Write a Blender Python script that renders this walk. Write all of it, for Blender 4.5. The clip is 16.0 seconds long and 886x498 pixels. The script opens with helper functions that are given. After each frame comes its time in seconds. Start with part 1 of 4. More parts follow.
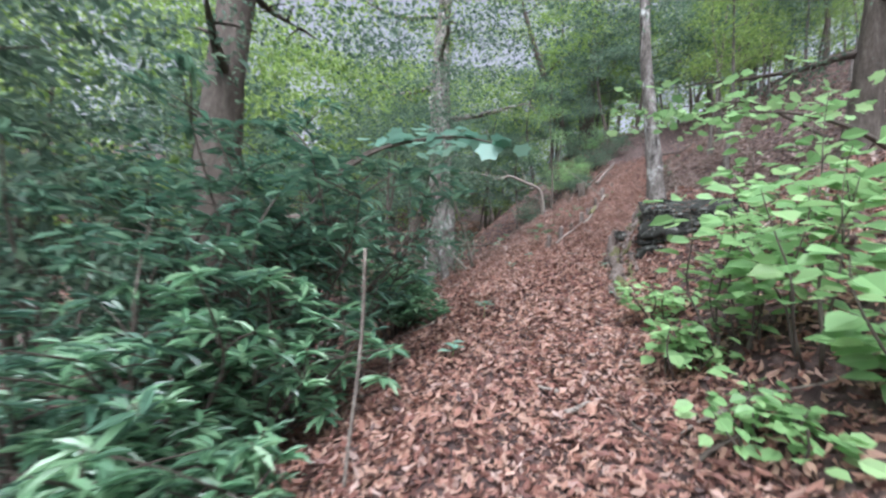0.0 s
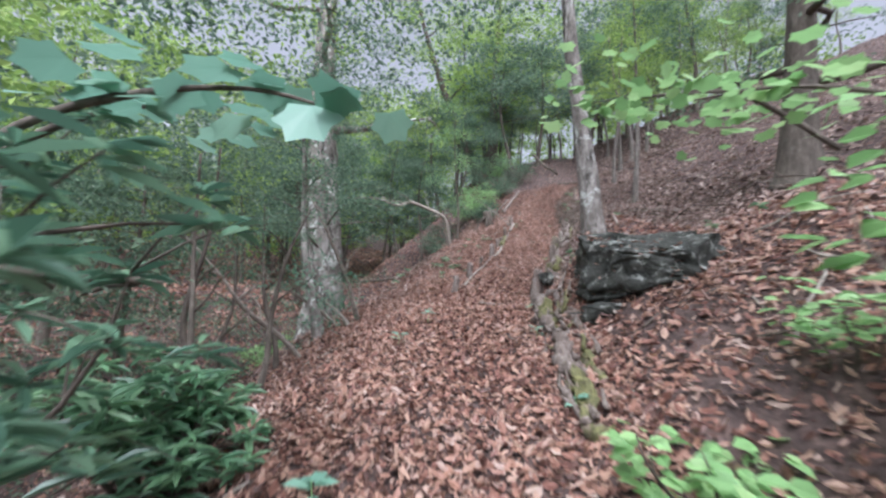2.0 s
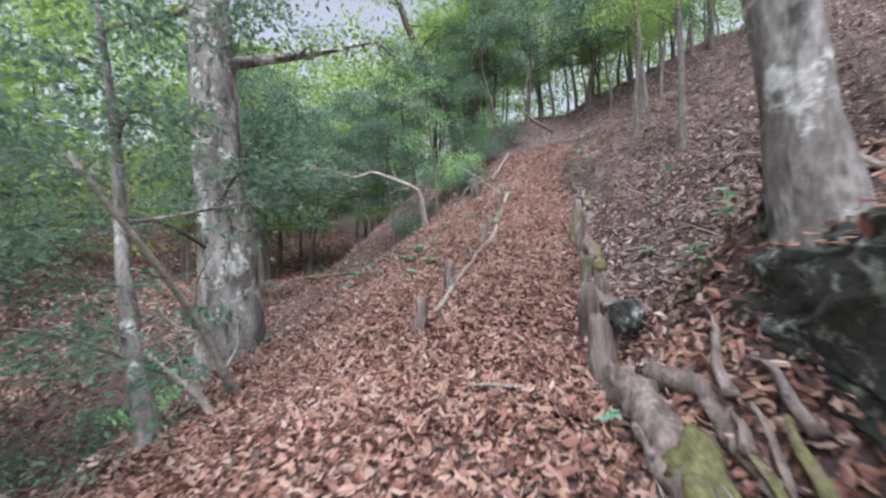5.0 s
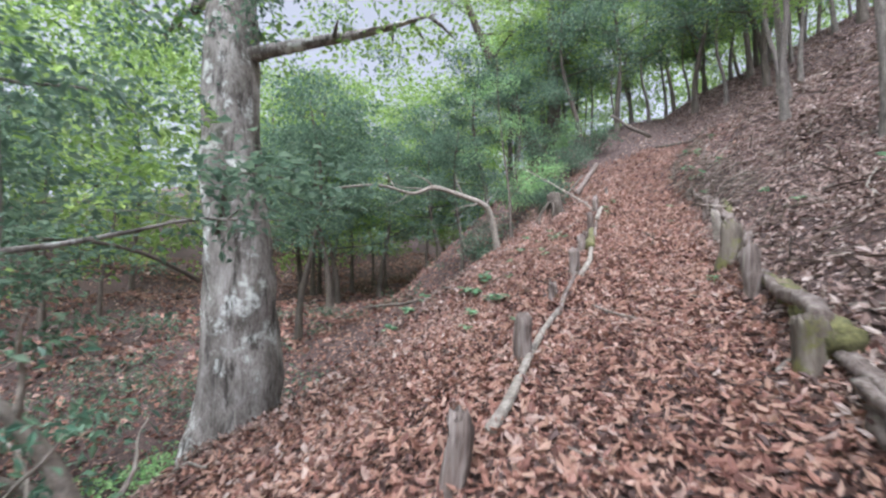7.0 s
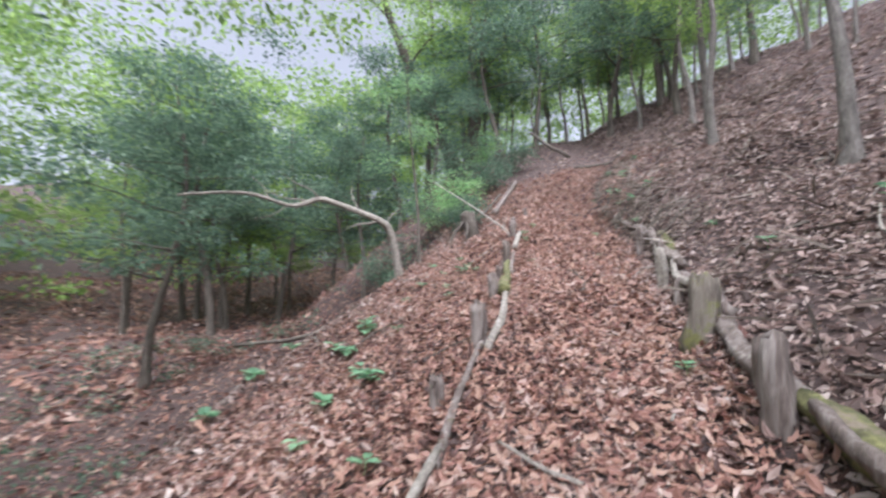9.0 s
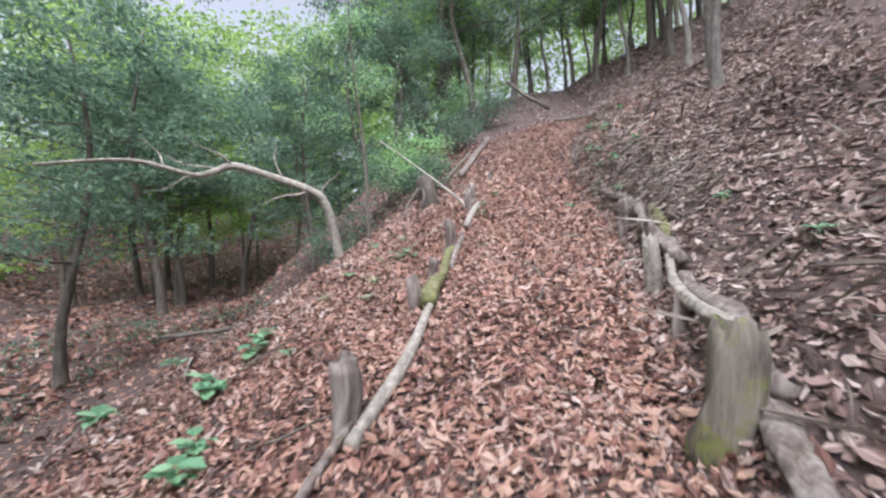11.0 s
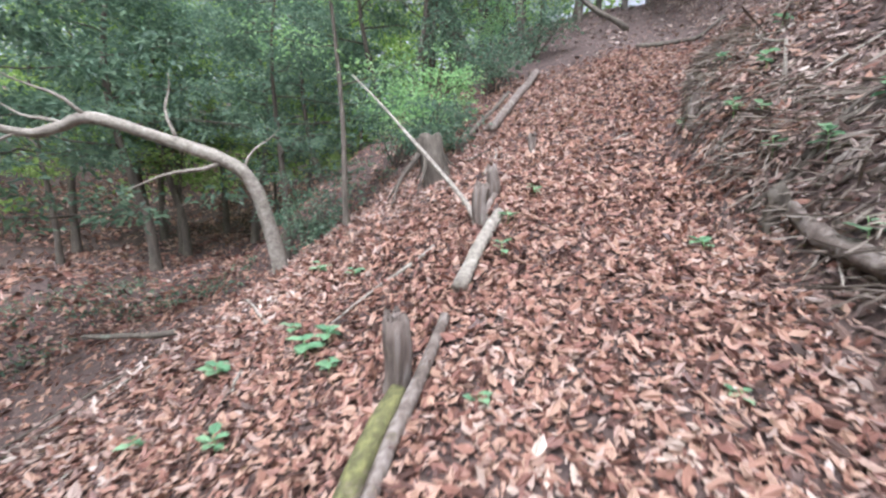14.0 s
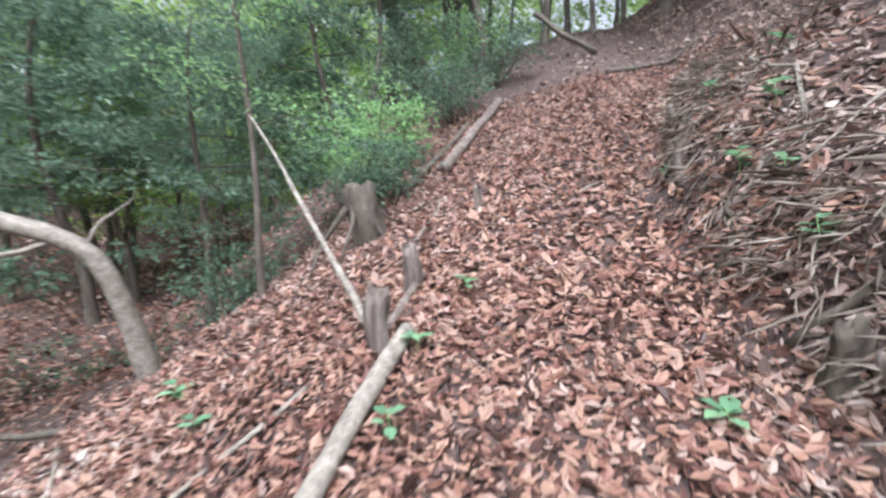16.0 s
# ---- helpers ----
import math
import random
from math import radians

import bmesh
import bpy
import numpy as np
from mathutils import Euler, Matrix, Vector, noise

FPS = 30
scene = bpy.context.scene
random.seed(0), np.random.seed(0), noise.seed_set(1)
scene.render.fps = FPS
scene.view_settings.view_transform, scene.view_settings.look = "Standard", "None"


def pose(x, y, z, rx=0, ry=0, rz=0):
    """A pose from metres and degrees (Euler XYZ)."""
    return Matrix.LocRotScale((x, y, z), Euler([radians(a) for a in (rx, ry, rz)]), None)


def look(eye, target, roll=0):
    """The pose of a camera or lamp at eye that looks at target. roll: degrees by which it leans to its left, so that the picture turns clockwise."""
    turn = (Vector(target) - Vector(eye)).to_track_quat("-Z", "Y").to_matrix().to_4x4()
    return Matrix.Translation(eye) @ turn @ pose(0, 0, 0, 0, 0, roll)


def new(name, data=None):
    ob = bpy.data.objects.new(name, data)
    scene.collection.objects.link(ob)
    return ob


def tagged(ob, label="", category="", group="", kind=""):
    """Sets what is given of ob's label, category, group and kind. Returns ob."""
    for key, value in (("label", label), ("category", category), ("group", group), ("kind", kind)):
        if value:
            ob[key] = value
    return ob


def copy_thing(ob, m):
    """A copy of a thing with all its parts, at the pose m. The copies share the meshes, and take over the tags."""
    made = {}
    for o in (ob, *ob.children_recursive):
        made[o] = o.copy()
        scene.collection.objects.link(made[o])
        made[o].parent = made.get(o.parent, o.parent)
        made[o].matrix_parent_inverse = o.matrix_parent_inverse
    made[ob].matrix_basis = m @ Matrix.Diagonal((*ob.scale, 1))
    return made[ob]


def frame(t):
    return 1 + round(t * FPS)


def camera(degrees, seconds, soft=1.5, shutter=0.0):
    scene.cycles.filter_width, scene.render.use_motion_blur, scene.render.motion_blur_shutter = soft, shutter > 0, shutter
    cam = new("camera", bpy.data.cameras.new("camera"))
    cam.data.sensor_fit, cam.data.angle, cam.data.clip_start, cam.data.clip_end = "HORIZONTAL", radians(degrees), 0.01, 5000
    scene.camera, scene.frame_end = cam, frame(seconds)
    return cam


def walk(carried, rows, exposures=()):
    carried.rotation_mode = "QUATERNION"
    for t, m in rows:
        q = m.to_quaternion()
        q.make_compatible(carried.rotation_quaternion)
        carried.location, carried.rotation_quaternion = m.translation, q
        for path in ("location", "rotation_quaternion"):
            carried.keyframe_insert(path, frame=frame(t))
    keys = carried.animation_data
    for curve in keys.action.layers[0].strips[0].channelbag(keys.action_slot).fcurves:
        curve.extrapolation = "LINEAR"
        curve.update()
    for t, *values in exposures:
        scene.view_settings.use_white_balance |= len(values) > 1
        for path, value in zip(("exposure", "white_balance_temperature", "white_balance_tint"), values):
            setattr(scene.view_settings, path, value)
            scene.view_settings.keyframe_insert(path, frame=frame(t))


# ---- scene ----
cam = camera(94.3, 16.0, soft=2.4, shutter=0.5)
PATH = [
    (0, (0.002, -0.505, 1.359), (-0.037, 1.695, 1.389), 3.8),
    (0.5, (0.037, 0.077, 1.370), (0.160, 2.273, 1.406), 6.7),
    (1, (0.160, 0.592, 1.579), (0.444, 2.765, 1.771), 4.6),
    (1.5, (0.361, 1.365, 1.649), (0.796, 3.522, 1.664), 7.0),
    (2, (0.594, 2.059, 1.803), (1.029, 4.206, 2.004), 2.4),
    (2.5, (0.775, 2.707, 1.967), (1.081, 4.875, 2.174), 1.6),
    (3, (0.864, 3.438, 2.120), (1.280, 5.592, 2.268), 4.7),
    (3.5, (1.084, 4.062, 2.196), (1.529, 6.212, 2.325), -0.7),
    (4, (1.329, 4.613, 2.454), (1.755, 6.771, 2.537), -3.5),
    (4.2, (1.394, 4.832, 2.419), (1.865, 6.981, 2.464), -3.4),
    (6.3, (2.217, 7.367, 2.381), (2.618, 9.526, 2.504), 2.5),
    (6.5, (2.221, 7.532, 2.388), (2.539, 9.705, 2.513), 1.6),
    (7, (2.334, 7.977, 2.632), (2.434, 10.167, 2.819), -0.5),
    (7.5, (2.501, 8.537, 2.655), (2.599, 10.732, 2.531), 0.1),
    (8, (2.666, 8.998, 2.772), (2.827, 11.191, 2.691), 1.2),
    (8.5, (2.974, 9.544, 2.991), (3.030, 11.741, 2.924), -2.0),
    (9, (3.212, 9.920, 3.170), (3.710, 12.047, 3.420), -0.3),
    (9.2, (3.271, 10.106, 3.182), (3.834, 12.225, 3.357), -0.0),
    (11.3, (4.508, 11.550, 3.670), (5.057, 13.680, 3.682), -2.0),
    (11.5, (4.597, 11.790, 3.684), (5.079, 13.937, 3.686), -1.3),
    (12, (4.663, 12.306, 3.904), (4.854, 14.497, 3.867), -3.1),
    (12.5, (4.898, 12.844, 4.063), (5.478, 14.962, 3.950), -1.7),
    (13, (5.122, 13.346, 4.167), (5.393, 15.513, 3.907), 2.0),
    (13.5, (5.358, 13.786, 4.422), (5.579, 15.969, 4.254), -0.5),
    (14, (5.631, 14.282, 4.621), (5.973, 16.434, 4.313), 0.8),
    (14.5, (5.807, 14.540, 4.717), (6.024, 16.717, 4.477), 3.4),
    (15, (6.017, 14.739, 4.947), (6.061, 16.931, 4.771), -2.2),
    (15.5, (6.206, 14.957, 4.971), (6.421, 17.144, 4.858), -1.4),
    (16, (6.410, 15.413, 5.092), (6.832, 17.564, 4.894), -0.9),
]
walk(cam, [(t, look(e, g, r)) for t, e, g, r in PATH], exposures=[(0.0, 1.08, 5600, 15), (4.0, 1.13, 5600, 16), (7.0, 1.33, 5600, 15), (9.0, 1.33, 5600, 16), (11.5, 1.4, 5600, 15), (16.0, 1.42, 5600, 14)])

# ---------------------------------------------------------------- light
world = bpy.data.worlds.new("overcast_sky")
scene.world = world
world.use_nodes = True
wt = world.node_tree
sky = wt.nodes.new("ShaderNodeTexSky")
sky.sky_type = "NISHITA"
sky.sun_disc = False
sky.sun_elevation, sky.sun_rotation = radians(62), radians(200)
sky.air_density, sky.dust_density, sky.ozone_density = 0.6, 6.0, 0.6
wt.nodes["Background"].inputs["Strength"].default_value = 0.15
cloud = wt.nodes.new("ShaderNodeHueSaturation")
cloud.inputs["Saturation"].default_value = 0.12
wt.links.new(sky.outputs[0], cloud.inputs["Color"])
wt.links.new(cloud.outputs[0], wt.nodes["Background"].inputs[0])
sun = new("sun", bpy.data.lights.new("sun", "SUN"))
sun.data.energy, sun.data.angle, sun.data.color = 1.5, radians(25), (1.0, 0.96, 0.9)
sun.matrix_world = look((-8, -22, 44), (0, 0, 0))

# ---------------------------------------------------------------- materials


def nodes_of(name):
    m = bpy.data.materials.new(name)
    m.use_nodes = True
    nt = m.node_tree
    return m, nt, nt.nodes["Principled BSDF"], lambda kind: nt.nodes.new("ShaderNode" + kind), nt.links.new


def ramp(nt, source, stops):
    r = nt.nodes.new("ShaderNodeValToRGB")
    e = r.color_ramp.elements
    while len(e) < len(stops):
        e.new(0.5)
    for k, (at, c) in zip(e, stops):
        k.position, k.color = at, (*c, 1)
    nt.links.new(source, r.inputs[0])
    return r.outputs[0]


def mat_leaf(name, stops, through_light=0.35, rough=0.45, spec=0.35):
    """Leaves: colour differs from leaf to leaf, light passes through them in part."""
    m, nt, bsdf, add, link = nodes_of(name)
    geo = add("NewGeometry")
    n = add("TexNoise")
    n.inputs["Scale"].default_value = 0.9
    link(geo.outputs["Position"], n.inputs["Vector"])
    mix = add("Math")
    mix.operation = "MULTIPLY_ADD"
    link(geo.outputs["Random Per Island"], mix.inputs[0])
    mix.inputs[1].default_value = 0.65
    sub = add("Math")
    sub.operation = "MULTIPLY"
    link(n.outputs["Fac"], sub.inputs[0])
    sub.inputs[1].default_value = 0.38
    link(sub.outputs[0], mix.inputs[2])
    colour = ramp(nt, mix.outputs[0], stops)
    link(colour, bsdf.inputs["Base Color"])
    bsdf.inputs["Roughness"].default_value = rough
    bsdf.inputs["Specular IOR Level"].default_value = spec
    tr, ms = add("BsdfTranslucent"), add("MixShader")
    link(colour, tr.inputs["Color"])
    ms.inputs[0].default_value = through_light
    link(bsdf.outputs[0], ms.inputs[1])
    link(tr.outputs[0], ms.inputs[2])
    link(ms.outputs[0], nt.nodes["Material Output"].inputs["Surface"])
    return m


def mat_rough(name, stops, scale=6.0, stretch=(1, 1, 1), patch=None, patch_scale=1.5, patch_at=0.56, bump=0.6, rough=0.9, fine=40.0, coords="Object", stain=None):
    """Bark, wood, stone and soil: noise at two scales, a patchy second colour and relief."""
    m, nt, bsdf, add, link = nodes_of(name)
    tc, mp = add("TexCoord"), add("Mapping")
    mp.inputs["Scale"].default_value = stretch
    link(tc.outputs[coords], mp.inputs[0])
    n1, n2 = add("TexNoise"), add("TexNoise")
    n1.inputs["Scale"].default_value, n1.inputs["Detail"].default_value, n1.inputs["Roughness"].default_value = scale, 6, 0.65
    n2.inputs["Scale"].default_value, n2.inputs["Detail"].default_value = fine, 4
    for n in (n1, n2):
        link(mp.outputs[0], n.inputs["Vector"])
    s = add("Math")
    s.operation = "MULTIPLY_ADD"
    link(n2.outputs["Fac"], s.inputs[0])
    s.inputs[1].default_value = 0.3
    w = add("Math")
    w.operation = "MULTIPLY"
    link(n1.outputs["Fac"], w.inputs[0])
    w.inputs[1].default_value = 0.75
    link(w.outputs[0], s.inputs[2])
    colour = ramp(nt, s.outputs[0], stops)
    if patch:
        n3 = add("TexNoise")
        n3.inputs["Scale"].default_value, n3.inputs["Detail"].default_value, n3.inputs["Roughness"].default_value = patch_scale, 9, 0.72
        link(tc.outputs[coords], n3.inputs["Vector"])
        mask = ramp(nt, n3.outputs["Fac"], [(patch_at, (0, 0, 0)), (patch_at + 0.09, (1, 1, 1))])
        mx = add("Mix")
        mx.data_type = "RGBA"
        link(mask, mx.inputs["Factor"])
        link(colour, mx.inputs["A"])
        mx.inputs["B"].default_value = (*patch, 1)
        colour = mx.outputs["Result"]
    if stain:
        ms, n4 = add("Mapping"), add("TexNoise")
        ms.inputs["Scale"].default_value = (3.2, 3.2, 0.8)
        link(tc.outputs[coords], ms.inputs[0])
        n4.inputs["Scale"].default_value, n4.inputs["Detail"].default_value, n4.inputs["Roughness"].default_value = 1.6, 8, 0.7
        link(ms.outputs[0], n4.inputs["Vector"])
        dark = ramp(nt, n4.outputs["Fac"], [(0.52, (0, 0, 0)), (0.62, (1, 1, 1))])
        my = add("Mix")
        my.data_type = "RGBA"
        link(dark, my.inputs["Factor"])
        link(colour, my.inputs["A"])
        my.inputs["B"].default_value = (*stain, 1)
        colour = my.outputs["Result"]
    link(colour, bsdf.inputs["Base Color"])
    bsdf.inputs["Roughness"].default_value = rough
    b = add("Bump")
    b.inputs["Strength"].default_value, b.inputs["Distance"].default_value = bump, 0.045
    link(s.outputs[0], b.inputs["Height"])
    link(b.outputs[0], bsdf.inputs["Normal"])
    return m


M_SOIL = mat_rough("leafy_soil", [(0.3, (0.02, 0.013, 0.011)), (0.48, (0.055, 0.035, 0.03)), (0.62, (0.115, 0.075, 0.063)), (0.78, (0.23, 0.155, 0.13))], scale=9, fine=34, bump=1.0)
M_LITTER = mat_leaf("dead_leaf", [(0.12, (0.03, 0.016, 0.012)), (0.3, (0.105, 0.052, 0.04)), (0.42, (0.24, 0.115, 0.088)), (0.55, (0.335, 0.182, 0.13)), (0.7, (0.43, 0.275, 0.2)), (0.8, (0.37, 0.25, 0.205)), (0.95, (0.62, 0.51, 0.42))], 0.12, 0.5, 0.35)
# greyer litter, its colour also darkened for the shade on the upper slope
M_LITTER_DULL = mat_leaf("faded_shaded_dead_leaf", [(0.12, (0.035, 0.024, 0.02)), (0.34, (0.13, 0.082, 0.066)), (0.52, (0.26, 0.172, 0.142)), (0.72, (0.39, 0.295, 0.25)), (0.93, (0.6, 0.51, 0.45))], 0.12, 0.55, 0.3)
M_FIBRE = mat_leaf("dry_fibre", [(0.15, (0.05, 0.038, 0.03)), (0.45, (0.14, 0.11, 0.088)), (0.7, (0.27, 0.225, 0.185)), (0.95, (0.45, 0.4, 0.34))], 0.05, 0.8, 0.2)
M_BARK = mat_rough("grey_bark", [(0.3, (0.045, 0.038, 0.032)), (0.47, (0.16, 0.14, 0.12)), (0.66, (0.4, 0.37, 0.335))], scale=4.5, stretch=(1, 1, 0.35), patch=(0.64, 0.65, 0.6), patch_scale=3.0, patch_at=0.54, bump=1.0, stain=(0.045, 0.038, 0.03))
M_GREY = mat_rough("grey_brown_bark", [(0.3, (0.05, 0.042, 0.036)), (0.55, (0.15, 0.13, 0.11)), (0.75, (0.27, 0.24, 0.21))], scale=10, stretch=(1, 1, 0.3), patch=(0.3, 0.31, 0.28), patch_scale=4, patch_at=0.62)
M_DARK = mat_rough("dark_bark", [(0.3, (0.035, 0.028, 0.022)), (0.55, (0.11, 0.09, 0.07)), (0.75, (0.2, 0.17, 0.14))], scale=12, stretch=(1, 1, 0.25), patch=(0.2, 0.23, 0.18), patch_scale=3, patch_at=0.62)
M_PALE = mat_rough("pale_branch_bark", [(0.3, (0.11, 0.09, 0.075)), (0.52, (0.26, 0.225, 0.185)), (0.75, (0.45, 0.41, 0.35))], scale=14, stretch=(1, 1, 1), patch=(0.12, 0.1, 0.08), patch_scale=5, patch_at=0.6)
M_WOOD = mat_rough("weathered_wood", [(0.3, (0.045, 0.032, 0.026)), (0.5, (0.15, 0.115, 0.095)), (0.72, (0.32, 0.275, 0.24))], scale=14, stretch=(1, 1, 0.12), patch=(0.14, 0.12, 0.06), patch_scale=5, patch_at=0.6, bump=0.9)
M_MOSS = mat_rough("mossy_wood", [(0.3, (0.04, 0.034, 0.02)), (0.5, (0.11, 0.105, 0.042)), (0.7, (0.22, 0.21, 0.075))], scale=16, patch=(0.2, 0.155, 0.115), patch_scale=6, patch_at=0.55)
M_MOSSY = mat_rough("moss_patched_wood", [(0.3, (0.04, 0.03, 0.024)), (0.5, (0.13, 0.105, 0.08)), (0.72, (0.28, 0.24, 0.19))], scale=14, stretch=(1, 1, 0.15), patch=(0.17, 0.165, 0.055), patch_scale=4, patch_at=0.5, bump=0.9)
M_ROCK = mat_rough("lichen_rock", [(0.3, (0.012, 0.013, 0.011)), (0.5, (0.036, 0.037, 0.03)), (0.72, (0.1, 0.1, 0.085))], scale=5, patch=(0.36, 0.37, 0.33), patch_scale=8, patch_at=0.54, bump=1.0, fine=30)
M_RHODO = mat_leaf("rhododendron_leaf", [(0.1, (0.05, 0.115, 0.08)), (0.5, (0.13, 0.25, 0.165)), (0.9, (0.24, 0.39, 0.24))], 0.4, 0.3, 0.6)
M_FIR = mat_leaf("evergreen_leaf", [(0.1, (0.06, 0.1, 0.07)), (0.5, (0.14, 0.22, 0.15)), (0.9, (0.25, 0.35, 0.22))], 0.5, 0.45, 0.4)
M_LIGHT = mat_leaf("light_green_leaf", [(0.1, (0.17, 0.32, 0.12)), (0.5, (0.3, 0.51, 0.21)), (0.9, (0.45, 0.64, 0.3))], 0.45, 0.45, 0.4)
M_CANOPY = mat_leaf("canopy_leaf", [(0.1, (0.12, 0.2, 0.06)), (0.5, (0.25, 0.38, 0.1)), (0.9, (0.42, 0.54, 0.18))], 0.6, 0.5, 0.3)
M_YOUNG = mat_leaf("young_leaf", [(0.1, (0.08, 0.17, 0.1)), (0.5, (0.18, 0.35, 0.19)), (0.9, (0.32, 0.5, 0.28))], 0.42, 0.3, 0.6)
M_TEAL = mat_leaf("maple_leaf", [(0.1, (0.13, 0.27, 0.19)), (0.5, (0.2, 0.38, 0.28)), (0.9, (0.29, 0.48, 0.35))], 0.4, 0.4, 0.4)

# ---------------------------------------------------------------- the lie of the land
# s runs along the trail, d to the right of its middle
U, V = np.array((0.415, 0.910)), np.array((0.910, -0.415))
LC_S, LC = (-6, -0.5, 2, 4.75, 7.7, 10.4, 12.6, 14.8, 16.7, 20, 22.5, 24, 25.5, 28, 40, 90), (0.7, 0.2, -0.3, -0.72, -1.02, -1.05, -0.85, -0.75, -0.55, -0.38, 0.35, 0.8, 1.2, 1.4, 1.4, 1.4)
ZC_S = (-40, -8, -3, -0.5, 2, 4.5, 6.5, 8.5, 10, 11.4, 12.8, 14.5, 16.1, 17.3, 18.9, 21.9, 25.5, 30, 34.5, 37, 45, 60, 120, 400)
ZC = (-6, -1.3, -0.45, -0.05, 0.25, 0.75, 1.25, 1.45, 1.66, 1.98, 2.36, 2.85, 3.32, 3.8, 4.42, 5.65, 7.6, 9.9, 12.2, 12.5, 11, 5, -10, -40)
PR_D = (-400, -60, -25, -12, -8, -6.5, -5.2, -4.4, -3.5, -2.3, -1.7, -1.0, -0.8, 0.75, 0.95, 1.5, 3.0, 6, 12, 25, 60, 400)
PR = (-60, -20, -8.5, -4.4, -3.6, -3.1, -2.25, -1.4, -0.95, -0.6, -0.32, -0.06, 0.0, 0.0, 0.14, 0.5, 1.3, 2.55, 4.9, 9.2, 17, 30)

FLOOR_S, FLOOR = (-40, 0, 10, 15, 20, 28, 38, 60, 90), (-5, -3.2, -1.9, -0.6, 0.8, 1.4, 2.0, 9, 14)


def smooth(x, xs, ys, w):
    return sum(np.interp(x + k * w, xs, ys) for k in (-1, -0.5, 0, 0.5, 1)) / 5


def sd(x, y):
    s, l = x * U[0] + y * U[1], x * V[0] + y * V[1]
    return s, l - smooth(s, LC_S, LC, 1.2)


def xy(s, d):
    l = d + smooth(s, LC_S, LC, 1.2)
    return s * U[0] + l * V[0], s * U[1] + l * V[1]


def wave(x, y, k):
    return (np.sin(x * k + 1.3 * np.sin(y * k * 0.7)) + np.sin(y * k * 1.13 + 1.7 * np.sin(x * k * 0.61) + 2)) * 0.5


def height(x, y):
    s, d = sd(np.asarray(x, float), np.asarray(y, float))
    k = 0.4 * np.interp(s, (13.9, 15.3, 17.2, 18.8, 20.4, 24, 26), (0, 1, 1, 0.1, -0.75, -0.7, 0))
    d = d - np.clip(d, 0, 1) * k / (1 + k)
    side = smooth(d, PR_D, PR, 0.12)
    side = np.where(side < 0, side * np.interp(s, (7, 9, 12.5, 17, 23.5, 28, 36), (1.25, 0.95, 0.95, 1.0, 1.0, 0.4, 0.4)), side)
    z = smooth(s, ZC_S, ZC, 1.0) + side
    w = np.clip((-d - 5.6) / np.interp(s, (18, 26), (5.0, 9.0)), 0, 1)
    w = w * w * (3 - 2 * w)
    z = z * (1 - w) + w * (np.interp(s, FLOOR_S, FLOOR) + np.clip(-d - 25, 0, 40) * 0.3)
    off = np.clip(np.abs(d) - 0.9, 0, 6)
    rise = np.clip((d - 0.8) / 0.4, 0, 1)
    z = z + 0.8 * np.exp(-(((s - 8.5) / 0.85) ** 2) - ((d - 1.75) / 0.7) ** 2) + rise * 0.3 * np.clip((s - 15.5) / 2, 0, 1) * np.clip((24 - s) / 2, 0, 1)
    z = z + rise * (0.05 * wave(x, y, 2.6) + 0.035 * wave(y, x, 6.7))
    return z + 0.05 * off * wave(x, y, 0.9) + 0.03 * np.clip(off, 0, 1) * wave(x, y, 3.1) + 0.014 * wave(x, y, 5.3)


def ground_at(s, d):
    x, y = xy(s, d)
    return Vector((float(x), float(y), float(height(x, y))))


def part(name, bm, material, parent=None, label="", smooth_faces=True):
    """One mesh object out of a bmesh, under a thing or a part."""
    me = bpy.data.meshes.new(name)
    bm.to_mesh(me)
    bm.free()
    me.materials.append(material)
    if smooth_faces:
        me.polygons.foreach_set("use_smooth", [True] * len(me.polygons))
    ob = new(name, me)
    ob.parent = parent
    return tagged(ob, label)


def raw(name, verts, faces, material, parent=None, smooth_faces=False):
    """One mesh object out of arrays of verts and equal-sized faces."""
    me = bpy.data.meshes.new(name)
    n, k = faces.shape
    me.vertices.add(len(verts))
    me.vertices.foreach_set("co", np.ascontiguousarray(verts, dtype=np.float32).ravel())
    me.loops.add(n * k)
    me.loops.foreach_set("vertex_index", np.ascontiguousarray(faces, dtype=np.int32).ravel())
    me.polygons.add(n)
    me.polygons.foreach_set("loop_start", np.arange(n, dtype=np.int32) * k)
    me.update(calc_edges=True)
    me.polygons.foreach_set("use_smooth", np.full(n, smooth_faces))
    me.materials.append(material)
    ob = new(name, me)
    ob.parent = parent
    return ob


rng = np.random.default_rng(7)

# ground: one sheet, finer near the trail


def spread(fine, reach, step, grow):
    out, x, w = [0.0], 0.0, step
    while x < reach:
        w = step if x < fine else w * grow
        x += w
        out.append(x)
    return np.array(out)


a, b = spread(15, 700, 0.15, 1.13), spread(24, 700, 0.16, 1.13)
gl, gs = np.concatenate([-a[:0:-1], a]), np.concatenate([-b[:0:-1], b]) + 14
S, Lg = np.meshgrid(gs, gl, indexing="ij")
X, Y = S * U[0] + Lg * V[0], S * U[1] + Lg * V[1]
verts = np.stack([X, Y, height(X, Y)], -1).reshape(-1, 3)
ni, nj = S.shape
q = (np.arange(ni - 1)[:, None] * nj + np.arange(nj - 1)).ravel()
ground = raw("ground", verts, np.stack([q, q + nj, q + nj + 1, q + 1], -1)[:, ::-1], M_SOIL, None, True)
tagged(ground, "steep woodland hillside of brown leafy soil with a narrow trail", "ground", kind="structure")

